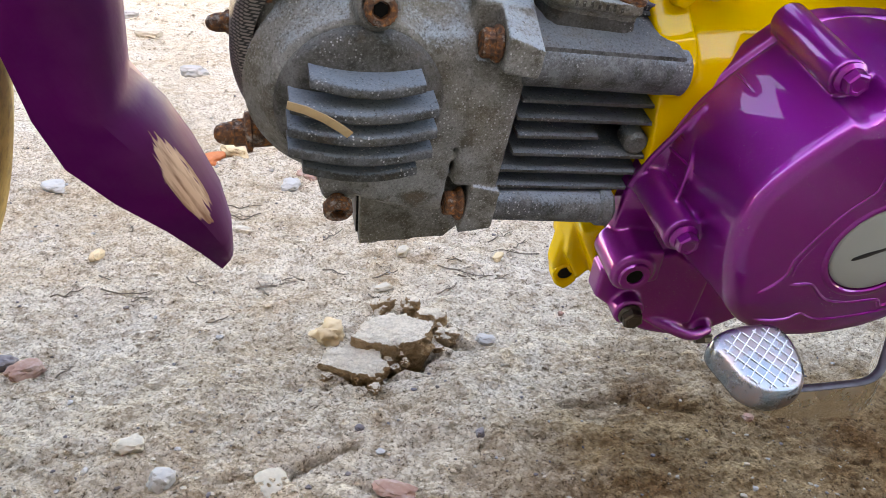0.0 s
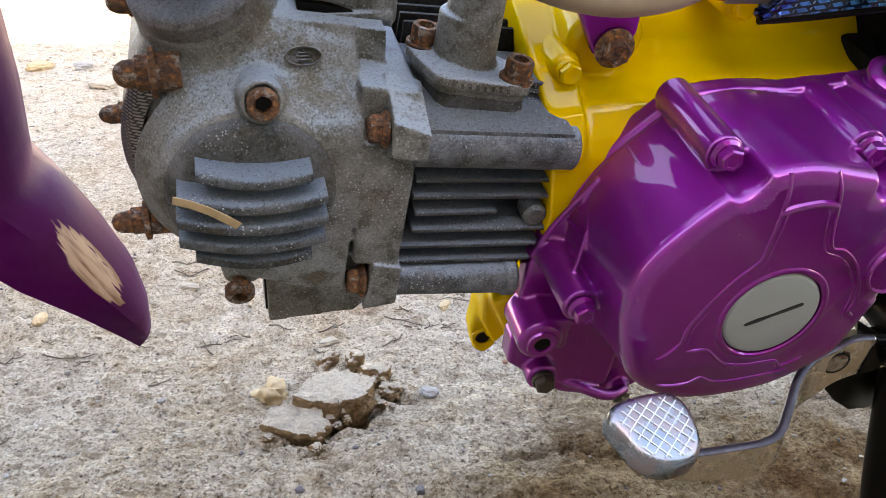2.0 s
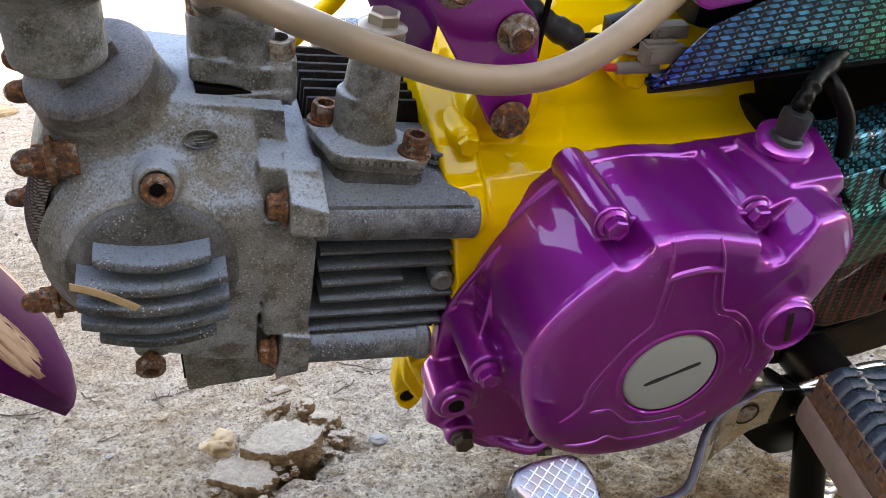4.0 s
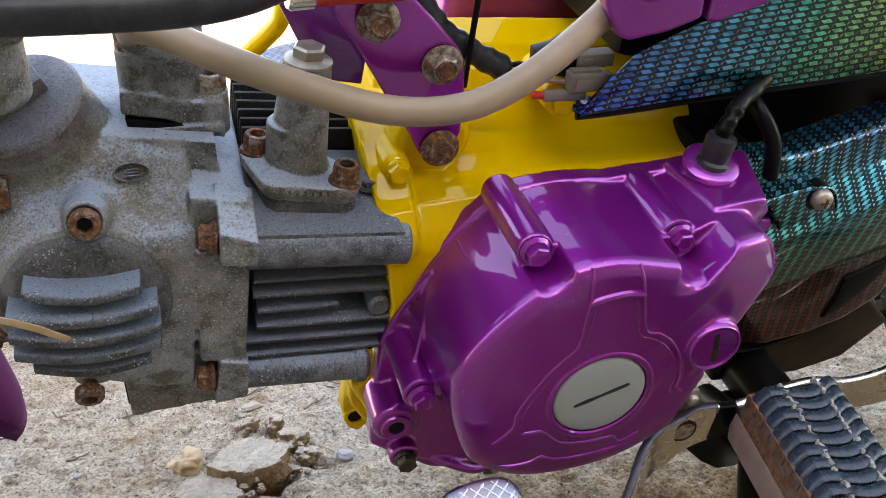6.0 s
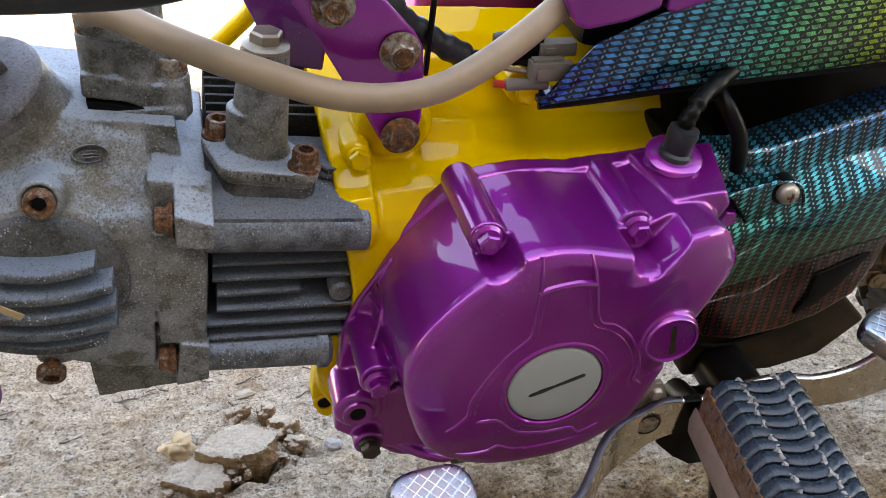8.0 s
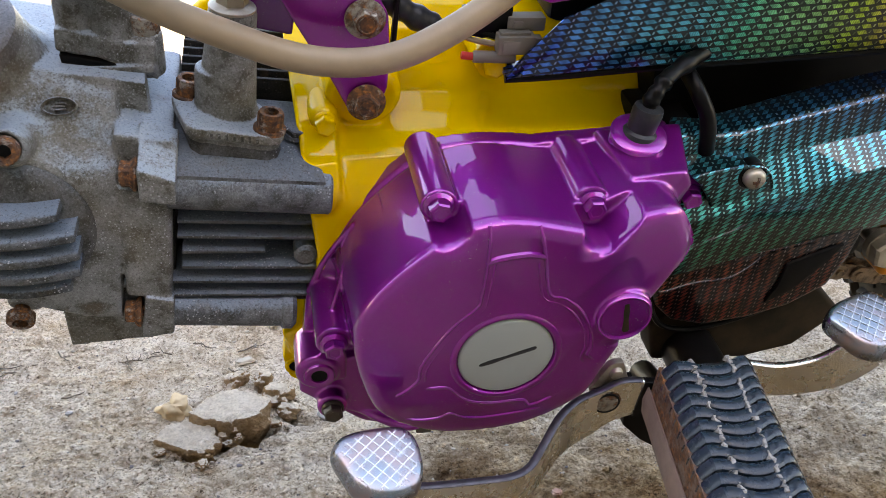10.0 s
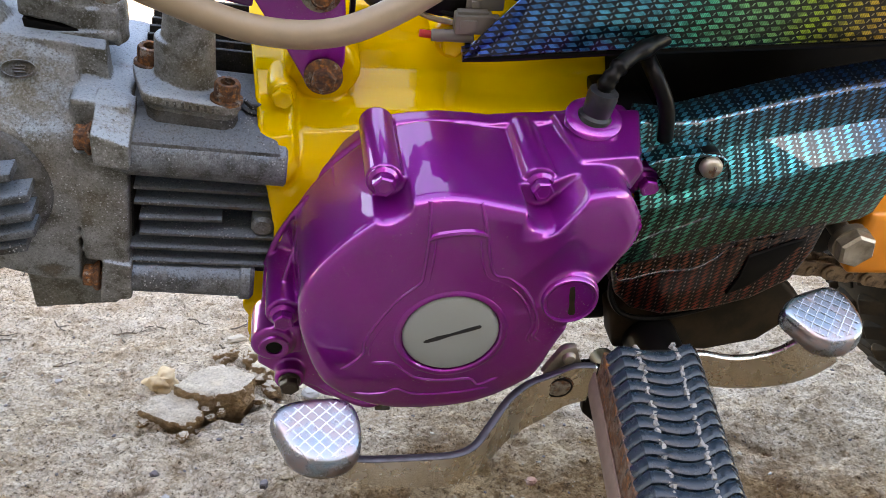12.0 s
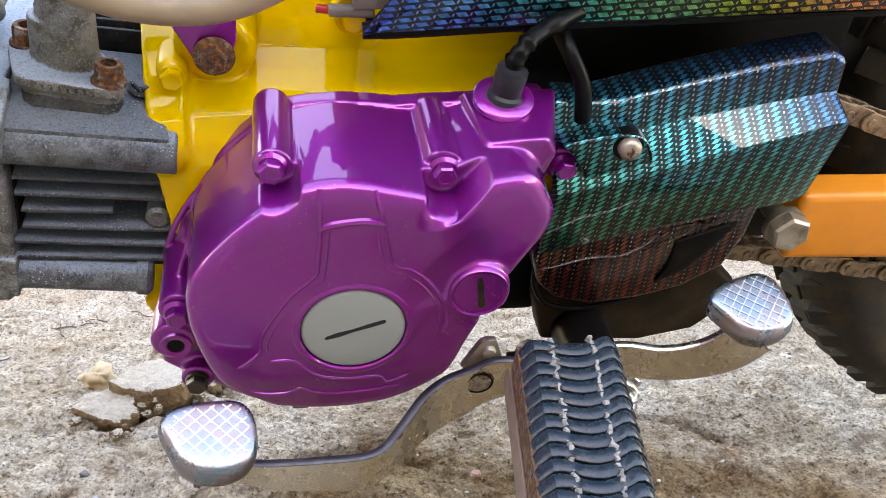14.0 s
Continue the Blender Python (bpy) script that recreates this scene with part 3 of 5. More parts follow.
    slot = soften(rings([[(x, -1.42, -w), (x, -1.42, w), (x, 0.4, w), (x, 0.4, -w)] for x, w in ((-12, 0.3), (-11, 0.9), (-6, 1.25), (0, 0.8), (7, 1.1), (12.5, 1.0), (13.2, 0.4))]), 0.2)
    bmesh.ops.rotate(slot, matrix=Matrix.Rotation(radians(-19), 3, "Y"), verts=slot.verts)
    bmesh.ops.translate(slot, vec=(-0.6, 0, 1.2), verts=slot.verts)
    part("coin_slot", slot, RUBBER, cover, "dark slot")
    part("filler_rim", turned((47.6, 1, 18.5), (47.6, -3, 18.5), [(0, 12.2), (2.6, 12.0), (3.3, 11.4), (3.0, 10.8), (1.6, 10.5), (0, 10.4)], 56), PURPLE, cover)
    part("filler_seal", turned((47.6, 1, 18.5), (47.6, -3, 18.5), [(0, 10.9), (1.9, 10.9), (1.95, 9.8), (0, 9.8)], 48), OILY, cover, "dark seal ring")
    part("filler_plug", turned((47.6, 2, 18.5), (47.6, -2, 18.5), [(0, 10.1), (2.4, 10.1), (3.2, 9.5), (3.3, 8.6), (3.3, 1)], 48), PURPLE, cover)
    sl = soften(rings([[(-w, -0.35, z), (w, -0.35, z), (w, 0.9, z), (-w, 0.9, z)] for z, w in ((-8.2, 0.8), (-7, 1.6), (-2, 1.1), (3, 1.3), (7.4, 0.9))]), 0.15)
    bmesh.ops.rotate(sl, matrix=Matrix.Rotation(radians(-8), 3, "Y"), verts=sl.verts)
    bmesh.ops.translate(sl, vec=(48.4, -1.15, 18.5), verts=sl.verts)
    part("coin_slot", sl, GRIMY, cover, "worn dirty slot")
    for x, y, z, turn in ((-30.0, 18.6, 65.9, 0.25), (33.6, 22.2, 60.6, 0.5), (-69.6, 23.6, -7.3, 0.1), (90, 48, 44, 0.4)):
        hex_bolt(cover, (x, y, z), LEFT, 4.7, 6.0, 6.6, PURPLE, turn=turn)
    hex_bolt(cover, (-68.5, 47, -73), LEFT, 5.0, 5.6, 6, OILY)
    hex_bolt(cover, (-20.5, 55, -101), (0, -0.7, -0.7), 4.6, 5.2, 4, OILY)
    part("ear_boss", turned((-75, 46, -44), (-75, 39, -44), [(0, 7.6), (4.6, 7.6), (6.0, 6.8), (6.2, 5.6), (5.8, 4.0), (3, 3.7)], 28), PURPLE, cover)
    # black disc stands for the shade inside the ear's bore
    part("ear_hole", turned((-75, 44, -44), (-75, 40.6, -44), [(0, 3.7), (3.2, 3.7), (3.3, 0.3)], 20), BLACK, cover, "dark bolt hole")
    for k in range(7):
        part("wall_rib", tube([(-48 - 3.2 * k, 56, 46 - 5.6 * k), (-47 - 2.9 * k, 42, 45.4 - 5.5 * k), (-45.4 - 2.6 * k, 22, 45 - 5.4 * k)], 0.8, 6, 3), PURPLE, cover)
    # cable grommet on top
    part("grommet_seat", turned((61, 54, 62), (61, 50.5, 75), [(0, 11), (6, 11), (7, 11.6), (8.2, 11.6), (9, 10.6), (10.6, 10.6), (11.2, 12), (13.2, 12.2), (14.2, 11), (14.4, 8)], 44), PURPLE, cover)
    part("grommet", turned((61.2, 51, 73), (63.2, 50.5, 88), [(0, 8.2), (3, 7.4), (4, 6.0), (12, 6.6), (14.4, 6.2), (15, 3.4)], 24), RUBBER, cover, "black rubber grommet")
    return cover


def cyl(bm):
    """Turns a shape built along the cylinder's axis into place."""
    bmesh.ops.rotate(bm, matrix=Matrix.Rotation(radians(6), 3, "Y"), verts=bm.verts)
    bmesh.ops.translate(bm, vec=(-100, 0, 17), verts=bm.verts)
    return bm


def at_cyl(u, y, w):
    return Vector((-100, 0, 17)) + Matrix.Rotation(radians(6), 3, "Y") @ Vector((u, y, w))


def cylinder_block():
    # core coloured almost black, so the fin gaps read as deep shade
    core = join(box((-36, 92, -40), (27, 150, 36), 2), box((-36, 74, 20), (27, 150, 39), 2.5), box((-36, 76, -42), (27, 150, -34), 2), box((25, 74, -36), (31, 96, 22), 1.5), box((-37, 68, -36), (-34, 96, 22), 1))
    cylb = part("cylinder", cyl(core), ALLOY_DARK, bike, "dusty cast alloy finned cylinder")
    part("stud_tube", cyl(rod((-37, 64, 29), (30, 64, 29), 9.5, 1)), ALLOY_BLUE, cylb)
    part("stud_tube", cyl(rod((-37, 63, -37), (20, 63, -37), 7.4, 1)), ALLOY_BLUE, cylb)
    part("tube_collar", cyl(rod((13, 63, -37), (19, 63, -37), 8.6, 1)), ALLOY_BLUE, cylb)
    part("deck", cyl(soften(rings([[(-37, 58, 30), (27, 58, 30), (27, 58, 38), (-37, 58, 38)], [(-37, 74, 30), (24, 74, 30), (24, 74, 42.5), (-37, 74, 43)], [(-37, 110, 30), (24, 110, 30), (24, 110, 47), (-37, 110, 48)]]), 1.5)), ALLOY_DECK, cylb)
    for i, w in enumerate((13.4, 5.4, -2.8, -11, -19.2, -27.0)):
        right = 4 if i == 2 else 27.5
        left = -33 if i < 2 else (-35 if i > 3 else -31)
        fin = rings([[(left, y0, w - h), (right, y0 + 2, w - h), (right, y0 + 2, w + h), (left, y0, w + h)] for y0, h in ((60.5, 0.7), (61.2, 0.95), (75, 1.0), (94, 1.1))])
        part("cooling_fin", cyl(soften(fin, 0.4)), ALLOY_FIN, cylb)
    part("fin_boss", cyl(rod((22, 74, -5), (22, 62.5, -5), 5.2, 1.5)), ALLOY_BLUE, cylb)
    for i in range(7):
        y = 112 + 8.4 * i
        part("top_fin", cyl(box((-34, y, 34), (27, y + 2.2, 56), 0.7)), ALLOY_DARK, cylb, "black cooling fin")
    return cylb


def cylinder_head():
    outline = [(-234, 72), (-237, 48), (-234, 29), (-227, 13), (-212, 1), (-200, -8), (-176, -16), (-160, -18), (-157, 10), (-153, 40), (-150, 74), (-152, 84), (-176, 91), (-200, 95), (-224, 90)]
    shoulder = []
    for y, top, front in ((58.5, 56, -213), (59.5, 60, -217), (62, 64, -219.5), (67, 69, -222), (73, 76, -226), (79, 83, -230), (84, 89, -233), (90, 94, -236), (100, 95, -237), (150, 95, -237)):
        shoulder.append([(-190 + (x + 190) * (front + 190) / -47 if x < -190 else x, y, 30 + (z - 30) * (top - 30) / 65 if z > 30 else z + (2.5 if y < 60 else 0)) for x, z in outline])
    lump = rings(shoulder)
    a, way = Vector((-206.5, 98, 96)), Vector((-0.24, -0.36, 0.9)).normalized()
    bits = [lump, cyl(slab([(-56, 31), (-35, 31), (-35, -26), (-54, -26)], 57.5, 120, 2, 2)), cyl(slab([(-58, 50), (-35, 48), (-35, -44), (-56, -44)], 67, 150, 2, 2)),
            cyl(rings([[(-47, 51, 29), (-33, 51, 28), (-33, 51, 39), (-48, 51, 44)], [(-47, 78, 29), (-33, 78, 28), (-33, 78, 48), (-48, 78, 52)]])),
            cyl(rings([[(-48, 55, -48), (-34, 55, -45), (-34, 55, -26), (-46, 55, -24)], [(-48, 80, -48), (-34, 80, -45), (-34, 80, -26), (-46, 80, -24)]])),
            turned((-188.8, 84, 62), (-188.8, 53, 76), [(0, 19), (12, 13), (22, 8.6), (32, 7.6), (33, 7.0), (33, 5.8), (30, 5.6), (30, 0.5)], 32),
            turned((-199, 84, 2), (-200, 64, -11), [(0, 15), (12, 10), (20, 8), (23, 7)], 28),
            rings([[(-190, 80, -50), (-152, 80, -48), (-138, 80, -34), (-138, 80, -20), (-190, 80, -20)], [(-190, 116, -46), (-152, 116, -44), (-138, 116, -30), (-138, 116, -8), (-190, 116, -8)]]),
            rings([[(-182, 89, 82), (-140, 88, 70), (-140, 88, 84), (-182, 89, 90.4)], [(-182, 98, 82), (-140, 98, 70), (-140, 98, 85), (-182, 98, 91)]]),
            turned(a - way * 38, a + way * 2, [(0, 42), (16, 31), (28, 25.5), (40, 24)], 40),
            turned((-194, 74, 36), (-194, 56, 36), [(0, 42), (6, 38), (11, 34.5), (14, 33), (15, 31.5), (15, 20)], 64)]
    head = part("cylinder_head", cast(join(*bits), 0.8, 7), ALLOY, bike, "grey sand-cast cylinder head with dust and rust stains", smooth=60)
    for w in (36.5, -36):
        hex_bolt(head, at_cyl(-48, 60, w), Matrix.Rotation(radians(6), 3, "Y") @ Vector((-1, 0, 0)), 5.6, 7.0, 7.0, RUST)
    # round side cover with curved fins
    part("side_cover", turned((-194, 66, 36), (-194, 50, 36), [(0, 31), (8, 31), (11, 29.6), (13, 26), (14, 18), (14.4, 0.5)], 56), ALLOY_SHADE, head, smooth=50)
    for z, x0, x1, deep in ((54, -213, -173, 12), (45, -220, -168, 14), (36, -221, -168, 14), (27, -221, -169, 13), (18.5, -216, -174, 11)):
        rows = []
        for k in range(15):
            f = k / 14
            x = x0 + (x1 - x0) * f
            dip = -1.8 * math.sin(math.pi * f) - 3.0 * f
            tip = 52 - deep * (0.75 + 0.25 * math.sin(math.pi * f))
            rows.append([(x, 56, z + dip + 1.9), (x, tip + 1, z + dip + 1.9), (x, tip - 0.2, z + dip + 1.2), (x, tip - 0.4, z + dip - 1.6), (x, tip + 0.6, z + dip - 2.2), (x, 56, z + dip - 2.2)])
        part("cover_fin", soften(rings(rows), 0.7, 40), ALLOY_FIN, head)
    # lugs with socket bolts
    socket_bolt(head, (-188.6, 54.2, 75.2), (0, -1, 0.25), 5.4, 4.2, RUST)
    socket_bolt(head, (-201.6, 61, -11.6), (0, -1, -0.35), 5.6, 5, RUST)
    # end is not hollow: a black plate stands for its dark inside
    part("gallery_opening", box((-191, 84, -46), (-189.4, 100, -26), 0.4), BLACK, head, "dark open end")
    out = Vector((0, -0.76, 0.65))
    mark = join(turned((0, 0, 0), (0, 0, 1), [(-2, 6.0), (-0.2, 6.0), (0.0, 5.7), (-0.2, 5.4), (-2, 5.2)], 36), box((-2.6, -2.4, -2), (-1.8, 1.6, -0.1), 0.2), box((-0.6, -1.8, -2), (0.2, 2.2, -0.1), 0.2), box((1.4, -2.2, -2), (2.2, 1.4, -0.1), 0.2))
    bmesh.ops.scale(mark, vec=(0.6, 1.15, 1), verts=mark.verts)
    mark.transform(frame_of(Vector((-172, 77, 80.5)) + out * 0.15, Vector((-172, 77, 80.5)) + out * 2))
    part("cast_mark", mark, ALLOY, head, "small cast oval mark")
    # tappet cap
    cap = part("tappet_cap", turned(a, a + way * 12, [(0, 22.5), (1, 24), (7.5, 24), (9, 22.6), (9.6, 20), (9.8, 8), (9.8, 0.5)], 56), CAP_METAL, head, "dark round screw cap")
    bar = soften(rings([[(-12, -5, z), (-2, -6, z), (12, -4.2, z), (12, 4.4, z), (0, 5.4, z), (-12, 4.6, z)] for z in (0, 7)]), 1.0)
    along = Vector((1, 0.45, 0.2))
    along = (along - way * along.dot(way)).normalized()
    turn = Matrix((along, way.cross(along), way)).transposed().to_4x4()
    bar.transform(Matrix.Translation(a + way * 9.2) @ turn)
    part("cap_bar", bar, CAP_METAL, cap)
    # acorn nuts at the front, and the knurled rim of the end cover
    for x, y, z, r in ((-221, 78, 76, 6.0), (-231, 100, 48, 4.4), (-231, 82, 10, 5.4), (-220, 100, 106, 5.6), (-222, 100, 93, 5.2)):
        m = Vector((-1, -0.05, 0))
        b = Vector((x, y, z))
        nut = join(turned(b - m * -2, b + m * 3, [(-8, r * 1.15), (0, r * 1.15), (0.6, r * 1.5), (2.4, r * 1.5), (3, r * 1.1)], 24), turned(b + m * 2, b + m * 9, [(0, r * 1.05), (7, r * 1.05), (7.6, r * 0.9)], 6, 0.3),
                   turned(b + m * 9, b + m * 16, [(0, r * 0.86), (4, r * 0.82), (6.5, r * 0.6), (7.6, r * 0.3), (7.8, 0.3)], 20))
        part("acorn_nut", nut, RUST, head, "rusted acorn nut")
    rows = []
    for k in range(41):
        a2 = radians(148 + 76 * k / 40)
        rows.append([(-186 + r * math.cos(a2), y, 44 + r * 0.98 * math.sin(a2)) for r, y in ((46, 76), (50, 78), (53.4, 84), (53.4, 102), (46, 104))])
    part("end_cover_rim", rings(rows), KNURL, head, "knurled front rim")
    return head


def manifold():
    """Cast intake piece on top of the cylinder: sloping flange with two bolt posts and a stout pipe."""
    flange = soften(rings([[(-174, y, 92 + lift), (-150, y, 87 + lift), (-135.5, y, 79 + lift * 0.3), (-135, y, 97), (-146, y, 97), (-160, y, 101), (-173, y, 104)] for y, lift in ((97, 2), (126, 0))]), 1.6, 25, 3)
    bm = join(flange, box((-178, 95, 84), (-136, 126, 88), 1.2), rod((-152, 110, 84), (-151, 108, 142), 11.6, 1.5, 32), rod((-167, 106, 90), (-166.4, 104, 119), 6.6, 1.0, 28), rod((-139.6, 106, 80), (-139.2, 105, 99.5), 6.8, 1.0, 28), rod((-156, 102, 118), (-165, 91, 130), 6.8, 0.8))
    ob = part("intake_manifold", cast(bm, 0.8, 3), ALLOY, bike, "grey cast intake manifold", smooth=60)
    # black slab stands in for the shaded gap below the flange
    part("flange_gap", slab([(-172, 87.5), (-172.5, 93), (-165, 91.6), (-152, 88.4), (-150, 87.5)], 96.2, 122, 0.5), BLACK, ob, "black slab for the dark gap under the flange")
    socket_bolt(ob, (-139.2, 105, 99.5), (0.02, -0.1, 1), 6.0, 7.5, RUST_LIGHT)
    socket_bolt(ob, (-166.4, 104, 119), (0, -0.05, 1), 5.8, 7.5, RUST_LIGHT)
    return ob


def breather_column():
    plan = [(-122, 105), (-129, 99), (-131, 93), (-130, 88), (-125, 71), (-121, 68), (-92, 66.6), (-87.5, 68.4), (-85.5, 74), (-89, 87), (-102, 103), (-114, 107)]

    def plate(grow, z):
        return [(-107 + (x + 107) * grow, 87 + (y - 87) * grow, z - 0.15 * (x + 107)) for x, y in plan]
    bm = join(rings([plate(0.93, 64), plate(0.93, 66.6), plate(0.985, 66.9), plate(1.0, 67.6), plate(1.0, 70.8), plate(0.975, 71.6), plate(0.6, 71.7)]),
              turned((-109, 89, 68), (-102.6, 87, 118), [(0, 15), (2.6, 13.6), (5, 12.5), (8, 12.0), (40, 9.8), (46, 9.6), (50, 9)], 44), rod((-112.4, 87.6, 70), (-110.4, 87.6, 91), 9.4, 0.8, 32))
    ob = part("breather_column", cast(bm, 0.6, 1), ALLOY, bike, "cast alloy pipe column on a bolted plate", smooth=50)
    # seat in a darker alloy tone than the plate
    part("plate_seat", soften(rings([plate(0.99, 50), plate(0.93, 60), plate(0.92, 65.4)]), 0.8), ALLOY_DULL, ob, "dark seat under the plate")
    hex_bolt(ob, (-103, 84, 117), (0.1, 0, 1), 6.4, 9.2, 7, NUT)
    socket_bolt(ob, (-91.2, 74, 70), (0.13, 0, 1), 5.2, 7.2, RUST, washer=6.8)
    socket_bolt(ob, (-123.8, 95, 75.4), (0.13, 0, 1), 5.2, 7.2, RUST, washer=6.8)
    hex_bolt(ob, (-80, 84, 60.5), (0.1, -0.2, 1), 5.2, 6.4, 4, ALLOY_DULL, shank=6)
    for k in range(7):
        part("cast_mark", box((-115 + k * 3.0, 67.3 - 0.14 * k, 69.2 - 0.45 * k), (-113.9 + k * 3.0, 68.6 - 0.14 * k, 71.2 + (k % 3) * 0.4 - 0.45 * k), 0.15), ALLOY_SHADE, ob)
    return ob


def crankcase():
    prof = [(60, 20), (60, 38), (63, 46), (72, 55), (84, 60), (96, 62), (106, 67), (114, 77), (121, 90), (130, 98), (150, 103), (162, 96), (168, 80), (168, 20)]
    bits = [rings([[(x, y, z * s) for y, z in prof] for x, s in ((-70, 1.0), (-40, 1.02), (0, 1.0), (60, 0.96), (96, 0.94))]), box((-70, 62, -58), (36, 168, 30), 4),
            rings([[(-78 + 0.14 * (50 - top), y, top), (-64, y, top + 2), (-58, y, top - 14), (-62, y, 20), (-66, y, -30), (-76, y, -34), (-76, y, -20), (-73.5, y, 10)] for y, top in ((60, 46), (66, 54), (84, 66), (112, 82), (150, 96))]),
            rod((-72, 90, 42), (-72, 57, 42), 8, 2), rod((-51, 130, 82), (-51, 85.4, 76), 16.5, 3), 
            rod((4, 120, 92), (4, 86, 92), 8, 2), slab([(-92, -40), (-60, -30), (-30, -60), (-40, -90), (-70, -88)], 66, 120, 4, 3), 
            slab([(-91, -81), (-88, -95), (-82, -99), (-76, -93), (-80, -71), (-83, -58), (-89, -64)], 91, 103, 1.6, 3), slab([(-89, -46), (-88, -70), (-80, -86), (-73, -77), (-62, -71), (-60, -42)], 84, 110, 1.6, 3)]
    case = part("crankcase", cast(join(*bits), 1.0, 8), YELLOW, bike, "glossy yellow painted crankcase", smooth=60)
    part("bolt_boss", turned((-72, 128, 70), (-68, 80, 68.3), [(0, 6.2), (44, 6.4), (46, 6.2), (47.4, 5.2), (48.2, 4.4)], 32), YELLOW, case)
    hex_bolt(case, (-68, 79.6, 68.3), LEFT, 4.7, 5.4, 5, YELLOW)
    hex_bolt(case, (4, 85, 92), LEFT, 5.6, 7.5, 5.5, YELLOW)
    part("lug_boss", turned((-84, 96, -86), (-84, 89, -86), [(0, 6.2), (5.4, 6.2), (6.2, 5.4), (6, 4.2), (3, 4.0)], 28), YELLOW, case)
    # black disc for the dark inside of the lug's bore
    part("lug_hole", turned((-84, 95, -86), (-84, 90.6, -86), [(0, 4.0), (4.2, 4.0), (4.3, 0.3)], 20), BLACK, case, "dark bolt hole")
    hex_bolt(case, (-71, 79, -56), LEFT, 6.2, 8.0, 6, YELLOW, shank=10)
    # purple right-hand cover and its yellow hump beyond
    part("right_cover", soften(rings([[(-26, 168, 70), (60, 168, 70), (64, 168, 110), (-22, 168, 114)], [(-40, 240, 60), (80, 240, 60), (84, 240, 113), (-34, 240, 119)]]), 6, 30, 3), PURPLE, case, "purple painted right cover")
    part("starter_housing", rod((-6, 148, 79), (52, 148, 79), 15, 5), YELLOW, case)
    return case


def engine_bracket():
    ob = part("engine_bracket", slab([(-93, 136), (-91, 146), (-84, 151), (-74, 150), (-64, 142), (-46, 122.5), (-42.5, 116), (-41.5, 100), (-42, 84), (-45, 75), (-52, 71.5), (-59, 75), (-66, 89), (-73, 101), (-84, 121)], 79, 85, 1.4, 3), PURPLE, bike, "purple painted steel engine mounting bracket")
    for x, z, y in ((-78, 135, 77), (-52, 115, 78.5), (-51, 78, 78.5)):
        hex_bolt(ob, (x, y, z), LEFT, 5.6, 8.3, 6.5, RUST if z < 100 else RUST_LIGHT, turn=0.6 * x)
        part("bolt_ring", turned((x, y - 5, z), (x, y - 7, z), [(0, 4.2), (1.6, 4.2), (1.8, 3.6), (1.4, 3.2), (1.4, 0.3)], 24), RUST, ob)
    part("red_collar", rod((-104, 72, 150), (-66, 74, 150), 6.5, 1), RED, ob, "red painted collar")
    part("chrome_ferrule", rod((-112, 71, 150), (-102, 72, 150), 7.2, 1), CHROME, ob)
    part("rear_plate", slab([(-118, 150), (-100, 152), (-78, 112), (-80, 100), (-98, 104)], 96, 102, 1.4, 3), PURPLE_DULL, ob)
    return ob


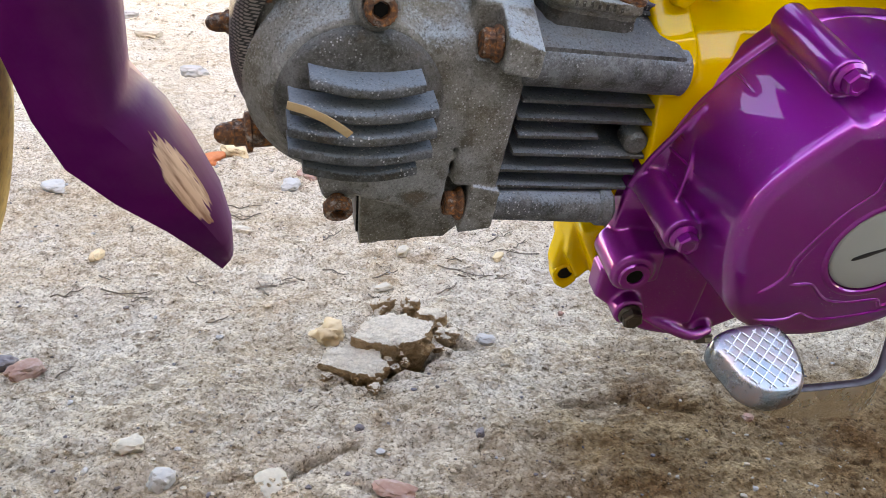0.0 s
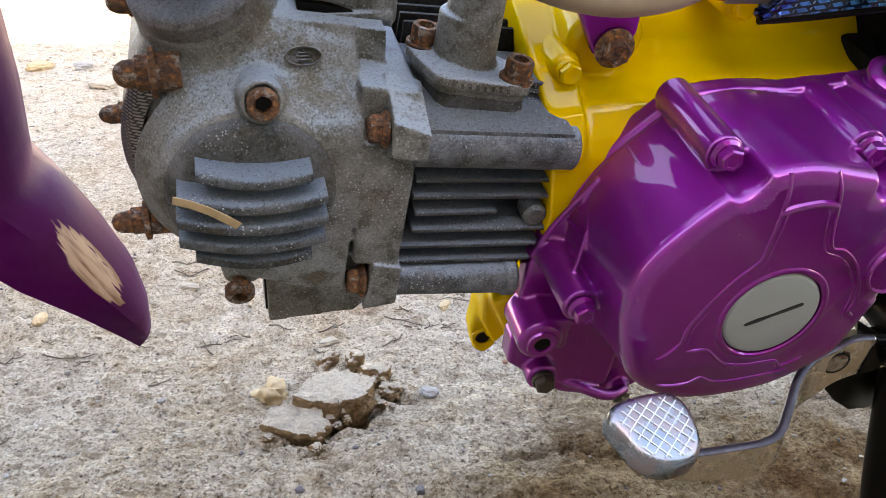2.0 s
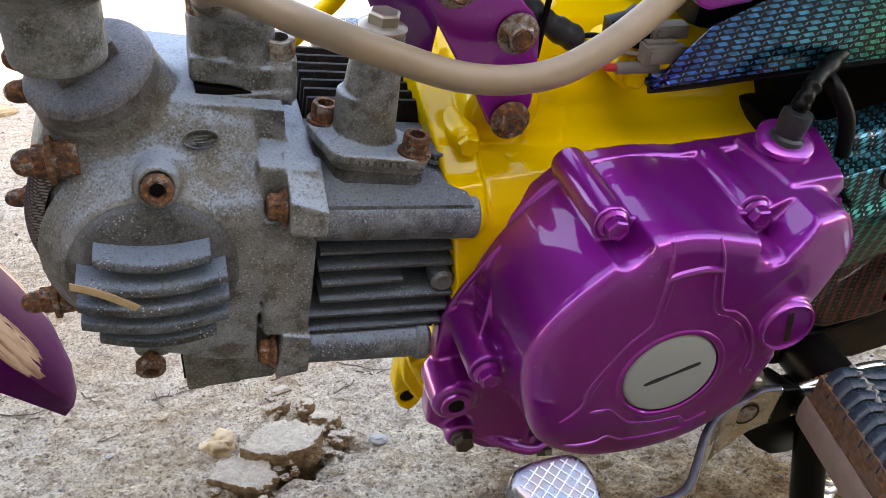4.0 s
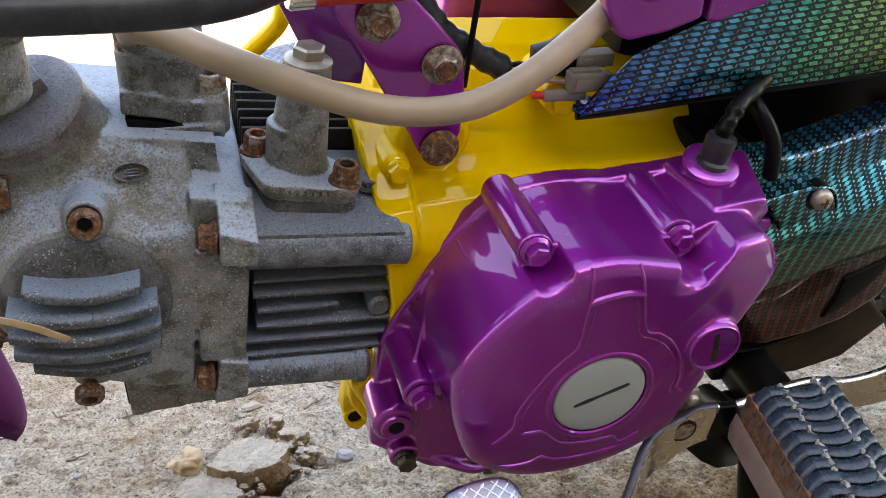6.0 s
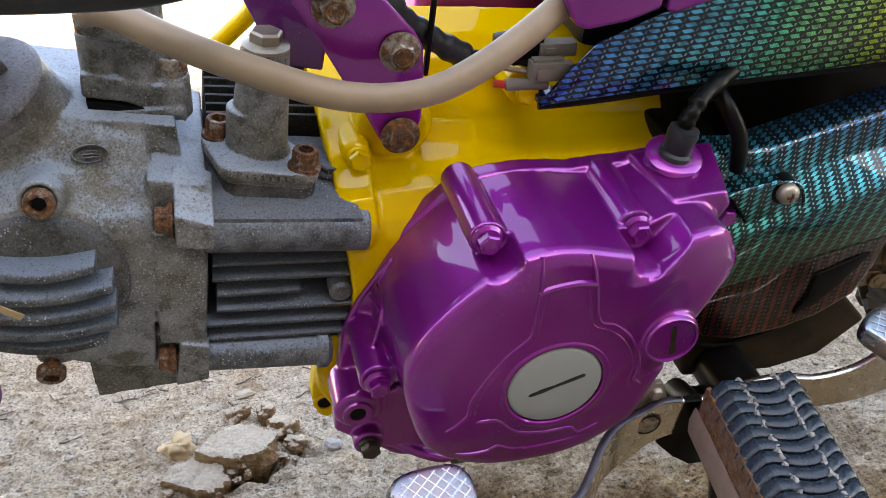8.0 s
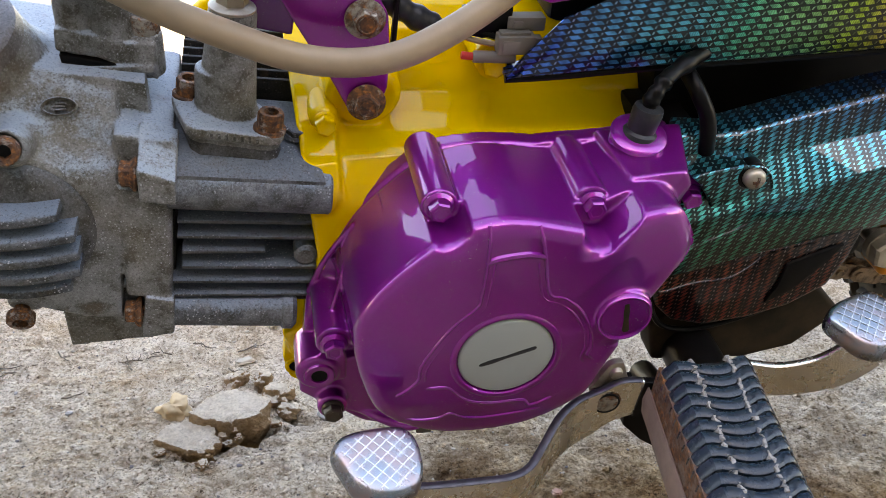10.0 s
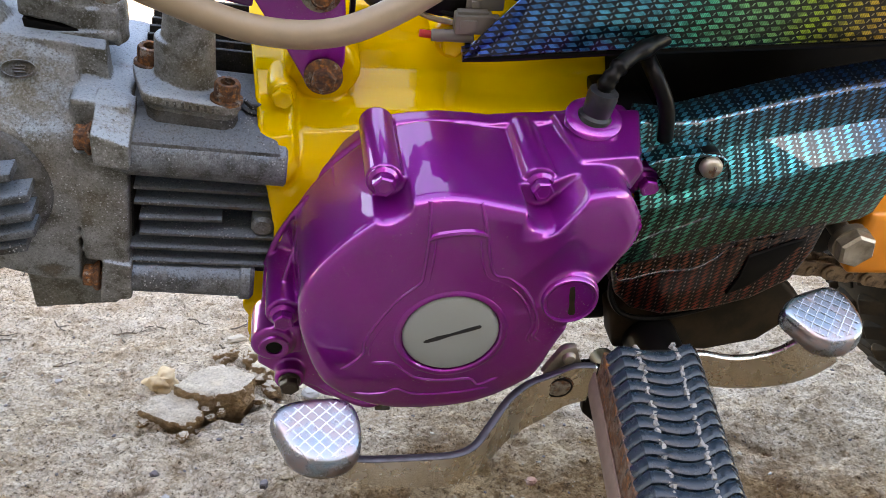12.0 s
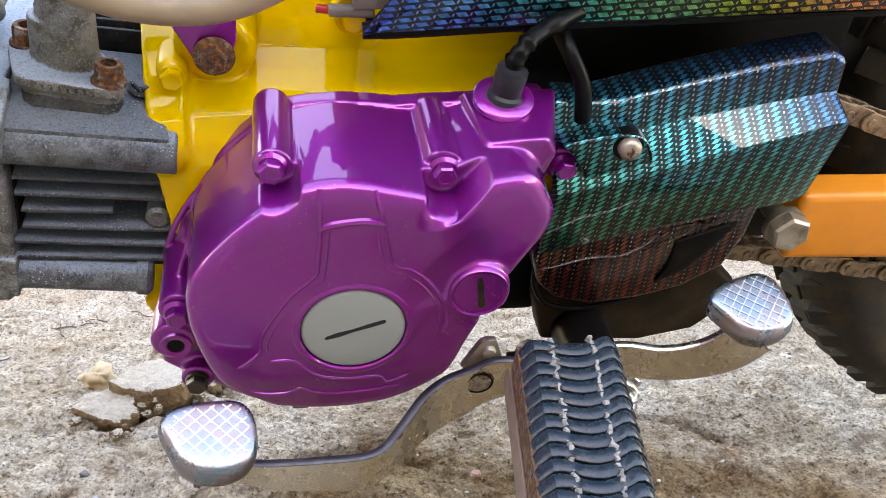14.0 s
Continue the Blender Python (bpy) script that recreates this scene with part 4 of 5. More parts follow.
def hoses():
    ob = tagged(part("breather_hose", tube([(-160, 97, 122), (-165, 90, 131), (-156, 78, 135), (-136, 64, 130), (-112, 58, 121), (-78, 56, 109), (-48, 56, 108), (-22, 60, 117), (8, 72, 132), (24, 84, 140)], 5.6, 18, 10), HOSE, bike, "beige rubber breather hose"))
    part("black_cable", tube([(-330, 60, 165), (-250, 46, 158), (-190, 40, 158), (-140, 42, 158), (-110, 52, 163), (-80, 66, 175)], 6.5, 14, 8), RUBBER, bike, "thick black cable")
    part("yellow_cable", tube([(-128, 180, 70), (-112, 180, 84), (-102, 178, 96), (-98, 176, 116)], 4.5, 12, 6), YELLOW, bike, "yellow painted tube")
    part("wire_harness", tube([(-66, 92, 156), (-57, 92, 134), (-47, 92, 121.6), (-34, 92, 112.4), (-20, 92, 104.4)], lambda f: 5.2 + 0.35 * math.sin(f * 55) + 0.3 * math.sin(f * 23), 14, 12), RUBBER, bike, "taped black wire harness")
    for k, (dy, dz, mat) in enumerate(((0, 2.2, HOSE), (3, 1, YELLOW), (-3, 0, HOSE), (1, -1.5, ORANGE), (-2, 3, BLACK))):
        part("wire", tube([(-21, 92 + dy * 0.4, 105 + dz * 0.5), (-14, 91 + dy, 104.6 + dz), (-6, 88 + dy, 102.4 + dz * 1.2), (6, 84 + dy * 0.6, 101 + dz)], 1.2, 8, 6), mat, bike)
    part("connector", join(box((3, 76, 99), (19, 83, 107), 0.8), box((5, 75, 100.5), (12, 76.5, 105.5), 0.3), box((18, 77, 100), (22, 82, 106), 0.5), box((4, 78, 106.6), (17, 82, 108.2), 0.3)), CONNECTOR, bike, "dusty beige wire connector")
    part("connector", join(box((8, 82, 107), (24, 89, 113), 0.8), box((10, 81, 108.5), (14, 82.5, 111.5), 0.3)), CONNECTOR, bike, "dusty beige wire connector")
    part("connector", slab([(-10, 105), (-10.5, 115), (-2, 116.5), (2, 119.5), (10, 117), (10, 106), (-2, 103)], 84, 92, 1.0), BLACK, bike, "black wire connector")
    part("sleeve", rod((-6, 82, 96), (12, 80, 96.4), 2.6, 0.4, 16), CONNECTOR, bike, "pale rubber wire sleeve")
    part("red_wire", rod((-11, 82.4, 96.6), (-5, 82, 96), 1.7, 0.3, 12), RED, bike)
    part("generator_cable", tube([(62.8, 50.6, 85), (63.4, 51, 90), (67, 53, 95), (73, 58, 98), (88, 68, 101), (108, 84, 101)], lambda f: 3.6 + 0.6 * math.sin(f * 37) * math.sin(f * 11), 12, 8), BLACK, bike, "wrinkled black cable sleeve")
    part("drain_hose", tube([(86, 72, 94), (89, 61, 88), (95, 57, 76), (98, 56, 58)], 3.6, 12, 8), BLACK, bike, "black rubber drain hose")
    part("cable_tie", tube([(-36, 80, 168), (-38, 84, 130), (-39, 88, 100)], 1.3, 8, 6), BLACK, bike)
    return ob


def sprocket_cover():
    rows = []
    for x, z1, z2, z3, z4 in ((86, 68, 55, 36, -6), (100, 67, 54, 39, -3), (112, 70, 57, 43, 0), (140, 78, 64, 50.5, 8), (175, 87, 71, 61.5, 17), (201, 92, 76, 69.5, 23), (206.5, 90, 75.5, 70, 27)):
        lead = 4 if x < 110 else 0
        rows.append([(x, 74, z1 + 1), (x, 60 + lead, z1 + 1), (x, 56 + lead, z1), (x, 54 + lead, z1 - 2), (x, 52 + lead, z2), (x, 37, z3), (x, 37, z3 - 2), (x, 46, z4), (x, 56, z4 - 1), (x, 58, z4 + 4), (x, 46, z3 - 2), (x, 58, z2), (x, 64, z1 - 4), (x, 74, z1 - 4)])
    bm = rings(rows)
    cover = part("sprocket_cover", soften(bm, 0.8, 30), CARBON_LOW, bike, "glossy carbon-weave sprocket cover in shifting blue and green", smooth=30)
    part("lower_panel", slab([(86, 6), (84, -6), (88, -20), (98, -30), (116, -35), (140, -32), (160, -26), (178, -14), (184, 4), (186, 24), (145, 14)], 45, 66, 3, 3), CARBON_BROWN, cover, "brown tinted carbon-weave lower panel")
    # slot is not cut: a black slab stands for its shaded depth
    part("panel_gap", slab([(150, 3), (172, 12), (177, 13), (166, -4), (156, -15), (145, -21), (149, -10)], 43.4, 52, 0.8), BLACK, cover, "black slot")
    part("panel_lip", tube([(87, 50, -8), (88, 49, -24), (97, 48, -36), (116, 48, -39), (140, 48, -33), (160, 48, -24)], 1.5, 8, 6), BLACK, cover, "glossy black lip")
    part("screw_tab", slab([(86, 57), (91, 59.5), (101, 61.6), (110, 63), (117, 62.4), (122, 58.6), (125, 53), (126, 48), (123, 42), (115, 39), (101, 33), (98, 38), (97, 45), (90, 54)], 40.5, 60, 1.3, 3), CARBON_LOW, cover)
    # flush black disc in place of a shaded recess round the screw
    part("screw_recess", turned((113.5, 46, 57.5), (113.5, 40, 57.5), [(0, 6.6), (5.6, 6.6), (5.8, 6.4), (5.8, 0.2)], 36), BLACK, cover)
    part("cross_screw", turned((113.5, 44, 57.5), (113.5, 32, 57.5), [(0, 4.2), (4.0, 4.9), (6.4, 4.9), (7.8, 4.2), (8.8, 2.5), (9.0, 0.4)], 28), NUT, cover, "dull steel cross-head screw")
    part("cross_slot", join(box((112.9, 34.6, 55.1), (114.1, 36.4, 59.9), 0.1), box((111.1, 34.6, 56.9), (115.9, 36.4, 58.1), 0.1)), RUST, cover)
    part("tab_edge", tube([(88, 41.4, 57.2), (100, 40.4, 60.6), (112, 40.2, 62.6), (120, 40.4, 60), (125, 40.6, 50), (122, 40.6, 42.4), (112, 41, 38.4), (101, 42, 33.6)], 0.7, 6, 5), CARBON_LOW, cover)
    return cover


def side_fairing():
    """Pointed carbon-weave body panel above the crankcase."""
    rows = []
    for x, z0, z1 in ((7, 89, 91), (14, 90, 101), (28, 91, 117), (50, 93, 128), (80, 95, 139.5), (130, 98, 161), (190, 102, 190), (260, 106, 216)):
        f = (x - 7) / 253
        y0 = 74 - 3 * f
        mid = z0 + (z1 - z0) * 0.45
        rows.append([(x, y0 + 10, z0 + 1), (x, y0, z0), (x, y0 - 3, z0 + 2), (x, y0 - 9 * min(1, f * 3), mid), (x, y0 - 6 * min(1, f * 3), z1), (x, y0 - 2, z1), (x, y0 - 2, mid), (x, y0 + 8, z0 + 4)])
    ob = part("side_fairing", soften(rings(rows), 0.6, 40), CARBON_TOP, bike, "glossy carbon-weave side panel in blue, green and yellow", smooth=45)
    # mostly unseen block, added to stop sky light falling into the cavity
    part("inner_body", soften(rings([[(x, y, z) for y, z in ((80, z0), (190, z0), (190, 280), (70, 280))] for x, z0 in ((24, 112), (80, 104), (420, 112))]), 4), BLACK, ob, "black body underside, added to keep sky light out")
    part("edge_trim", tube([(7, 75, 89), (28, 74.5, 90), (80, 74, 94), (190, 72, 101), (260, 71, 105)], 1.8, 8, 4), BLACK, ob, "black edge")
    part("frame_gusset", join(slab([(6, 142), (4, 175), (46, 178), (48, 134.5), (34, 129.5), (18, 127), (13, 129)], 62, 72, 2.0, 3), slab([(51, 133), (51, 180), (110, 190), (96, 150), (75, 138), (55, 131.5)], 63, 73, 2.0, 3)), PURPLE, bike, "purple painted frame gusset")
    hex_bolt(bike, (24, 62, 150), LEFT, 5.5, 7.5, 5, PURPLE)
    return ob


def under_body():
    part("inner_fender", join(box((74, 72, -62), (100, 110, 66), 4), box((84, 96, -40), (235, 150, 200), 6), box((80, 70, -60), (185, 110, -20), 6)), BLACK, bike, "black inner panel")
    part("stand_bracket", slab([(78, -62), (84, -97), (96, -110), (108, -119), (121, -120), (127, -108), (124, -62)], 38, 44, 1.5, 2), BLACK, bike, "black stand bracket")
    part("frame_plate", slab([(92, -40), (98, -64), (150, -68), (178, -62), (200, -40), (180, -20), (110, -22)], 52, 70, 3, 3), GRIMY, bike, "grimy brown-black footrest frame plate")


def swingarm():
    ob = part("swingarm", soften(rings([[(212, y, z) for y, z in ((52, 21), (72, 21), (72, -17), (52, -17))], [(520, y, z) for y, z in ((52, 18), (72, 18), (72, -30), (52, -30))]]), 4, 30, 3), ORANGE, bike, "orange painted swingarm")
    hex_bolt(ob, (208, 56, 3), LEFT, 10.0, 10.4, 11, NUT, shank=14)
    return ob


def drive_chain():
    ob = new("drive_chain")
    ob.parent = bike
    tagged(ob, "dirty oily drive chain")
    link = None
    for z0, slope, start in ((-33, -0.2, 205), (60, -0.34, 205)):
        for k in range(22):
            x = start + k * 12.7
            z = z0 + slope * (x - start)
            y = 79 if k % 2 else 77
            if link is None:
                pl = [(6.3 + 5 * math.cos(a), 5 * math.sin(a)) for a in [radians(-90 + 22.5 * i) for i in range(9)]] + [(-6.3 - 5 * math.cos(a), -5 * math.sin(a)) for a in [radians(-90 + 22.5 * i) for i in range(9)]]
                bm = join(slab(pl, 0, 1.6, 0.3, 1), slab(pl, 8, 9.6, 0.3, 1), rod((-6.3, -1, 0), (-6.3, 10.5, 0), 2.4, 0.3, 12), rod((6.3, -1, 0), (6.3, 10.5, 0), 2.4, 0.3, 12))
                o = part("chain_link", bm, CHAIN, ob)
                link = o.data
            else:
                o = new("chain_link", link)
                o.parent = ob
            o.location = (x * UNIT, y * UNIT, z * UNIT)
            o.rotation_euler = (0, -math.atan(slope), 0)
    return ob


def wheel(name, cx, cy, cz, r, width, mat, label, tread):
    n = 120
    prof = [(0, -0.30), (0.06, -0.48), (0.14, -0.52), (0.19, -0.44), (0.225, -0.25), (0.235, 0.0), (0.225, 0.25), (0.19, 0.44), (0.14, 0.52), (0.06, 0.48), (0, 0.30)]
    loops = [[(cx + (r * (0.765 + h)) * math.cos(math.tau * i / n), cy + w * width, cz + (r * (0.765 + h)) * math.sin(math.tau * i / n)) for i in range(n)] for h, w in prof]
    bm = rings(loops + [loops[0]], False, False)
    ob = part(name, bm, mat, bike, label, smooth=60)
    knobs = []
    for k in range(tread):
        a = math.tau * k / tread
        for side in (-1, 1):
            for off, ww in ((0.0, 0.12), (0.5, 0.36)):
                m = Matrix.Translation((cx, cy + side * ww * width, cz)) @ Matrix.Rotation(-(a + off * math.tau / tread), 4, "Y") @ Matrix.Translation((r * (1.0 if ww < 0.2 else 0.972), 0, 0)) @ Matrix.Rotation(side * (0.35 if ww < 0.2 else 0.9), 4, "Z")
                b = box((-3, -width * 0.09, -r * 0.028), (2.5, width * 0.09, r * 0.028), 0.6, 1)
                b.transform(m)
                knobs.append(b)
    if knobs:
        part("tread", join(*knobs), mat, ob)
    part("rim", turned((cx, cy - width * 0.3, cz), (cx, cy + width * 0.3, cz), [(0, r * 0.78), (2, r * 0.80), (width * 0.3, r * 0.72), (width * 0.6 - 2, r * 0.80), (width * 0.6, r * 0.78)], 64), BLACK, ob)
    return ob


def front_mudguard():
    """Purple plastic mudguard tail that hugs the tyre and flares backwards."""
    rows = []
    for (xf, zf), (xr, zr), w in (((-345, 150), (-286, 160), 34), ((-333, 100), (-282, 105), 34), ((-322, 44), (-281, 46), 34), ((-316, 10), (-283, 8), 34), ((-308, -14), (-270, -6), 33), ((-292, -34), (-260, -26), 31), ((-273, -54), (-250, -52), 27), ((-260, -76), (-246, -72), 18), ((-252, -95), (-246, -88), 8)):
        c = 128
        xm, zm = xr + (xf - xr) * 0.28, zr + (zf - zr) * 0.28
        rows.append([(xf, c - w, zf), (xm, c - w * 0.96, zm), (xr + (xf - xr) * 0.1, c - w * 0.72, zr + (zf - zr) * 0.1), (xr, c - w * 0.3, zr), (xr, c + w * 0.3, zr), (xm, c + w * 0.96, zm), (xf, c + w, zf), (xf + 3, c, zf + 3)])
    bm = rings(rows)
    bmesh.ops.subdivide_edges(bm, edges=bm.edges, cuts=1, use_grid_fill=True, smooth=0.6)
    return part("front_mudguard", bm, MUDGUARD, bike, "purple painted plastic mudguard with a scraped bare patch", smooth=50)


def pad(parent, m, name):
    """Pressed steel pedal pad: cross-cut top, wide inboard end, narrower rounded nose with a turned-down lip."""
    plan = [(-18, 8), (-11, 11.5), (-2, 13.2), (9, 14), (14, 11.4), (16.2, 5), (16.6, -3), (15, -9), (11, -12.6), (4, -14.2), (-4, -13.6), (-10.5, -9.8), (-14.5, -2), (-18, 4)]
    edge = blur(polar(plan, 0, 0, 72), 2)

    def fall(y):
        return 0.0065 * max(0.0, -y - 4) ** 2

    def shape(grow, z, slide=0.0):
        pts = []
        for i, r in enumerate(edge):
            a = math.tau * i / 72
            x, y = (r + grow) * math.cos(a), (r + grow) * math.sin(a)
            pts.append((x, y - slide, z - fall(y)))
        return pts
    bm = rings([shape(-1.6, -9.4, 1.8), shape(-0.2, -9.6, 1.8), shape(0.8, -8.8, 1.8), shape(1.3, -6.4, 1.5), shape(1.2, -3.8, 0.9), shape(0.8, -1.9, 0.3), shape(0.2, -0.7), shape(-1.4, -0.1), shape(-4, 0.05), shape(-8, 0.1)])
    bm.transform(m)
    ob = part(name, bm, PAD, parent, "chrome pedal pad with cross-cut grip", smooth=60)
    for k in range(-5, 6):
        for sgn in (-1, 1):
            seg = []
            for t in range(-44, 45):
                px, py = k * 5.7 + sgn * t * 0.5, t * 0.46
                a = math.atan2(py, px) % math.tau
                if math.hypot(px, py) < edge[int(a / math.tau * 72) % 72] - 2.0:
                    seg.append((px, py, 0.12 - fall(py)))
            if len(seg) > 6:
                bar = sweep([seg[0], seg[len(seg) // 2], seg[-1]], [(-0.34, -0.6), (0.34, -0.6), (0.16, 0.42), (-0.16, 0.42)], (0, 0, 1))
                bar.transform(m)
                part("grip_ridge", bar, GRIP, ob)
    return ob


def strip(top, low, thick):
    """A bent flat bar between an upper and a lower edge line, both smoothed."""
    def eased(pts, steps=6):
        pts = [Vector(p) for p in pts]
        out = []
        for i in range(len(pts) - 1):
            p0, p1, p2, p3 = pts[max(i - 1, 0)], pts[i], pts[i + 1], pts[min(i + 2, len(pts) - 1)]
            for k in range(steps):
                t = k / steps
                out.append(0.5 * ((2 * p1) + (p2 - p0) * t + (2 * p0 - 5 * p1 + 4 * p2 - p3) * t * t + (3 * p1 - p0 - 3 * p2 + p3) * t ** 3))
        return out + [pts[-1]]
    a, b = eased(top), eased(low)
    rows = []
    for i in range(len(a)):
        d = (a[min(i + 1, len(a) - 1)] - a[max(i - 1, 0)]).normalized()
        out = d.cross(a[i] - b[i]).normalized() * thick * 0.5
        up = (a[i] - b[i]).normalized() * 0.5
        rows.append([a[i] + out - up, a[i] + out * 0.7, a[i] - out * 0.7, a[i] - out - up, b[i] - out + up, b[i] - out * 0.7, b[i] + out * 0.7, b[i] + out + up])
    return rings(rows)


def shift_pedal():
    ob = new("gear_pedal")
    ob.parent = bike
    tagged(ob, "chrome heel and toe gear pedal, scuffed")
    part("toe_lever", strip([(-53, -25, -40), (-45, -24, -45.5), (-34, -23, -49.4), (-10, -22.5, -50.5), (3, -21.5, -51), (12, -17.5, -51), (20, -9, -49), (31, 4, -46), (42, 12, -44.5), (54, 15, -42), (64, 16, -38), (82, 16, -39), (98, 16, -40)],
                            [(-53, -26, -48), (-45, -25, -57), (-34, -24, -64), (-10, -24, -68), (3, -23.4, -68.6), (13, -18.5, -68.6), (22, -9, -70), (33, 4, -73), (44, 12, -74), (54, 15, -71), (64, 16, -64), (82, 16, -59), (98, 16, -58)], 3.6), LEVER, ob, "bright bent flat bar", smooth=45)
    # upper edge coloured dark: the engine cover's reflection is painted on
    part("bar_edge", strip([(-53, -25, -39.6), (-45, -24, -45.1), (-34, -23, -49), (-10, -22.5, -50.1), (3, -21.5, -50.6), (12, -17.5, -50.6), (20, -9, -48.6), (31, 4, -45.6), (42, 12, -44.1), (54, 15, -41.6), (64, 16, -37.6), (74, 16, -38)],
                           [(-53, -25, -40.8), (-45, -24, -46.3), (-34, -23, -50.2), (-10, -22.5, -51.3), (3, -21.5, -51.8), (12, -17.5, -51.8), (20, -9, -49.8), (31, 4, -46.8), (42, 12, -45.3), (54, 15, -42.8), (64, 16, -38.8), (74, 16, -39.2)], 3.75), EDGE_REFLECTION, ob, "dark bar edge, the cover's reflection in its colour", smooth=45)
    part("black_band", strip([(75, 15.6, -38.2), (79, 15.6, -38.6), (84, 15.6, -39)], [(73, 15.6, -61.6), (78, 15.6, -60), (84, 15.6, -58.8)], 4.0), BLACK, ob, "black patch across the bar")
    part("heel_lever", strip([(84, 16.5, -40), (100, 16, -35), (112, 15, -31.5), (124, 14, -30), (140, 11.5, -31.5), (153, 8, -26), (161, 5, -17), (166, 4, -8)],
                             [(84, 16.5, -60), (98, 16, -56), (112, 15, -53), (128, 14, -51.6), (148, 11.5, -52), (166, 8, -47), (179, 6, -39.5), (187, 4, -28)], 3.6), LEVER, ob, "bright bent flat bar", smooth=45)
    part("rust_ring", turned((58, 14.6, -50), (58, 12, -50), [(0, 7.0), (0.5, 7.0), (0.7, 6.2)], 32), RUST, ob, "rust stained washer")
    part("pivot_boss", turned((58, 24, -50), (58, 12.6, -50), [(0, 5.6), (10.2, 5.6), (10.9, 5.2), (11.2, 4.4), (11.0, 0.4)], 32), RUST_LIGHT, ob)
    part("boss_gap", turned((58, 14.4, -50), (58, 12.6, -50), [(0, 6.3), (1.3, 6.3), (1.4, 5.4), (0, 5.4)], 32), BLACK, ob)
    part("pinch_clamp", slab([(50, -46), (57.5, -31), (60, -29.4), (64.5, -29.4), (69.5, -42)], 19, 23, 1.2, 2), NUT, ob)
    part("clamp_rivet", turned((61.5, 20, -35.5), (61.5, 16.4, -35.5), [(0, 3.4), (1.6, 3.4), (3.0, 2.6), (3.4, 1.2), (3.4, 0.2)], 20), NUT, ob)
    pad(ob, Matrix.Translation((-55.6, -28.5, -22.5)) @ Euler((radians(17), radians(8), radians(2))).to_matrix().to_4x4(), "toe_pad")
    pad(ob, Matrix.Translation((171.4, 4.5, 0.5)) @ Euler((radians(17), radians(-2), radians(9))).to_matrix().to_4x4(), "heel_pad")
    return ob


def footpeg():
    ob = new("footpeg")
    ob.parent = bike
    tagged(ob, "folding footpeg with ribbed black rubber on a dusty steel channel")
    flash = random.Random(3)

    def px(y):
        return 64 + (y + 13) * 0.12
    core = rings([[(px(y) + dx, y, dz) for dx, dz in ((0, -9), (0, -1), (3, 2), (36, 1), (39, -2), (39, -9))] for y in (-14, -128)])
    part("rubber_pad", soften(core, 1.5), RUBBER, ob)
    for k in range(17):
        y = -17 - 6.3 * k
        rows = []
        for i in range(17):
            f = i / 16
            x = px(y) - 1.2 + 41.5 * f
            bow = 4.2 * math.sin(math.pi * min(max((f - 0.22) / 0.6, 0), 1))
            h = 3.4 - 6.5 * max(0, 0.12 - f) / 0.12 - 6.5 * max(0, f - 0.9) / 0.1
            rows.append([(x, y - bow + dy, h + dz) for dy, dz in ((-2.9, -3), (-2.7, 0.8), (-1.6, 1.6), (1.6, 1.6), (2.7, 0.8), (2.9, -3))])
        part("rib", rings(rows), RIB, ob)
        for f in (0.29, 0.70):
            strip = []
            for s in range(6):
                yy = y + 2.6 - 6.2 * s / 5
                x = px(yy) + 39 * f + flash.uniform(-0.9, 0.9)
                w, h = flash.uniform(0.4, 1.8), 4.5 + flash.uniform(-0.3, 1.5)
                strip.append([(x - w, yy, 3.6), (x - w * 0.5, yy, h), (x + w * 0.6, yy, h - 0.2), (x + w, yy, 3.6)])
            part("moulding_flash", rings(strip), NIB, ob, "", 0)
    part("channel", soften(rings([[(px(y) + dx, y, dz) for dx, dz in ((-1.4, -1), (-1.6, -22), (2, -27), (30, -27), (30, -24), (1.4, -23), (1.0, -1))] for y in (-12, -126)]), 0.6), RUSTY_STEEL, ob, "rusty brown steel channel")
    part("channel_lip", soften(rings([[(px(y) + dx, y, dz) for dx, dz in ((-2.4, -15), (-3.6, -22), (-2.4, -30), (3, -32), (3, -29), (-1.0, -26), (-1.6, -15))] for y in (-10, -126)]), 0.7), PINK_METAL, ob, "dusty pinkish lower lip")
    part("hinge_arm", tube([(90, 44, -64), (88, 18, -52), (84, -4, -30)], 7, 14, 6), BLACK, ob, "black painted hinge arm")
    return ob


def side_stand():
    ob = new("side_stand")
    ob.parent = bike
    tagged(ob, "black side stand with a return spring")
    part("leg", tube([(118, 40, -50), (122, 30, -100), (132, 10, -180), (146, -22, -270)], 9, 16, 8), BLACK, ob)
    part("hinge", rod((116, 20, -56), (116, 60, -56), 14, 2), BLACK, ob)
    turns = [(136 + 7 * math.cos(a) + 0.03 * i, 26 + 7 * math.sin(a), -72 - i * 0.62) for i, a in enumerate([k * 0.6 for k in range(150)])]
    part("spring", tube(turns, 1.5, 8, 1), SATIN, ob, "steel coil spring")
    return ob


def knurled():
    m = Nodes("knurled_metal", Roughness=0.5, Metallic=0.6)
    xyz = m.node("SeparateXYZ", {0: m.coords()}).node
    uv = m.node("CombineXYZ", {0: m.math("ADD", xyz.outputs[1], m.math("MULTIPLY", xyz.outputs[2], 0.5)), 1: xyz.outputs[2]})
    w1 = m.node("TexBrick", {"Vector": uv, "Scale": 1.0, "Mortar Size": 0.0003, "Brick Width": 0.0026, "Row Height": 0.0014, "Color1": (0.24, 0.21, 0.2), "Color2": (0.16, 0.15, 0.15), "Mortar": (0.03, 0.03, 0.03)})
    m.set(Base_Color=w1)
    m.bump(w1, 1.0, 0.001)
    return m.mat


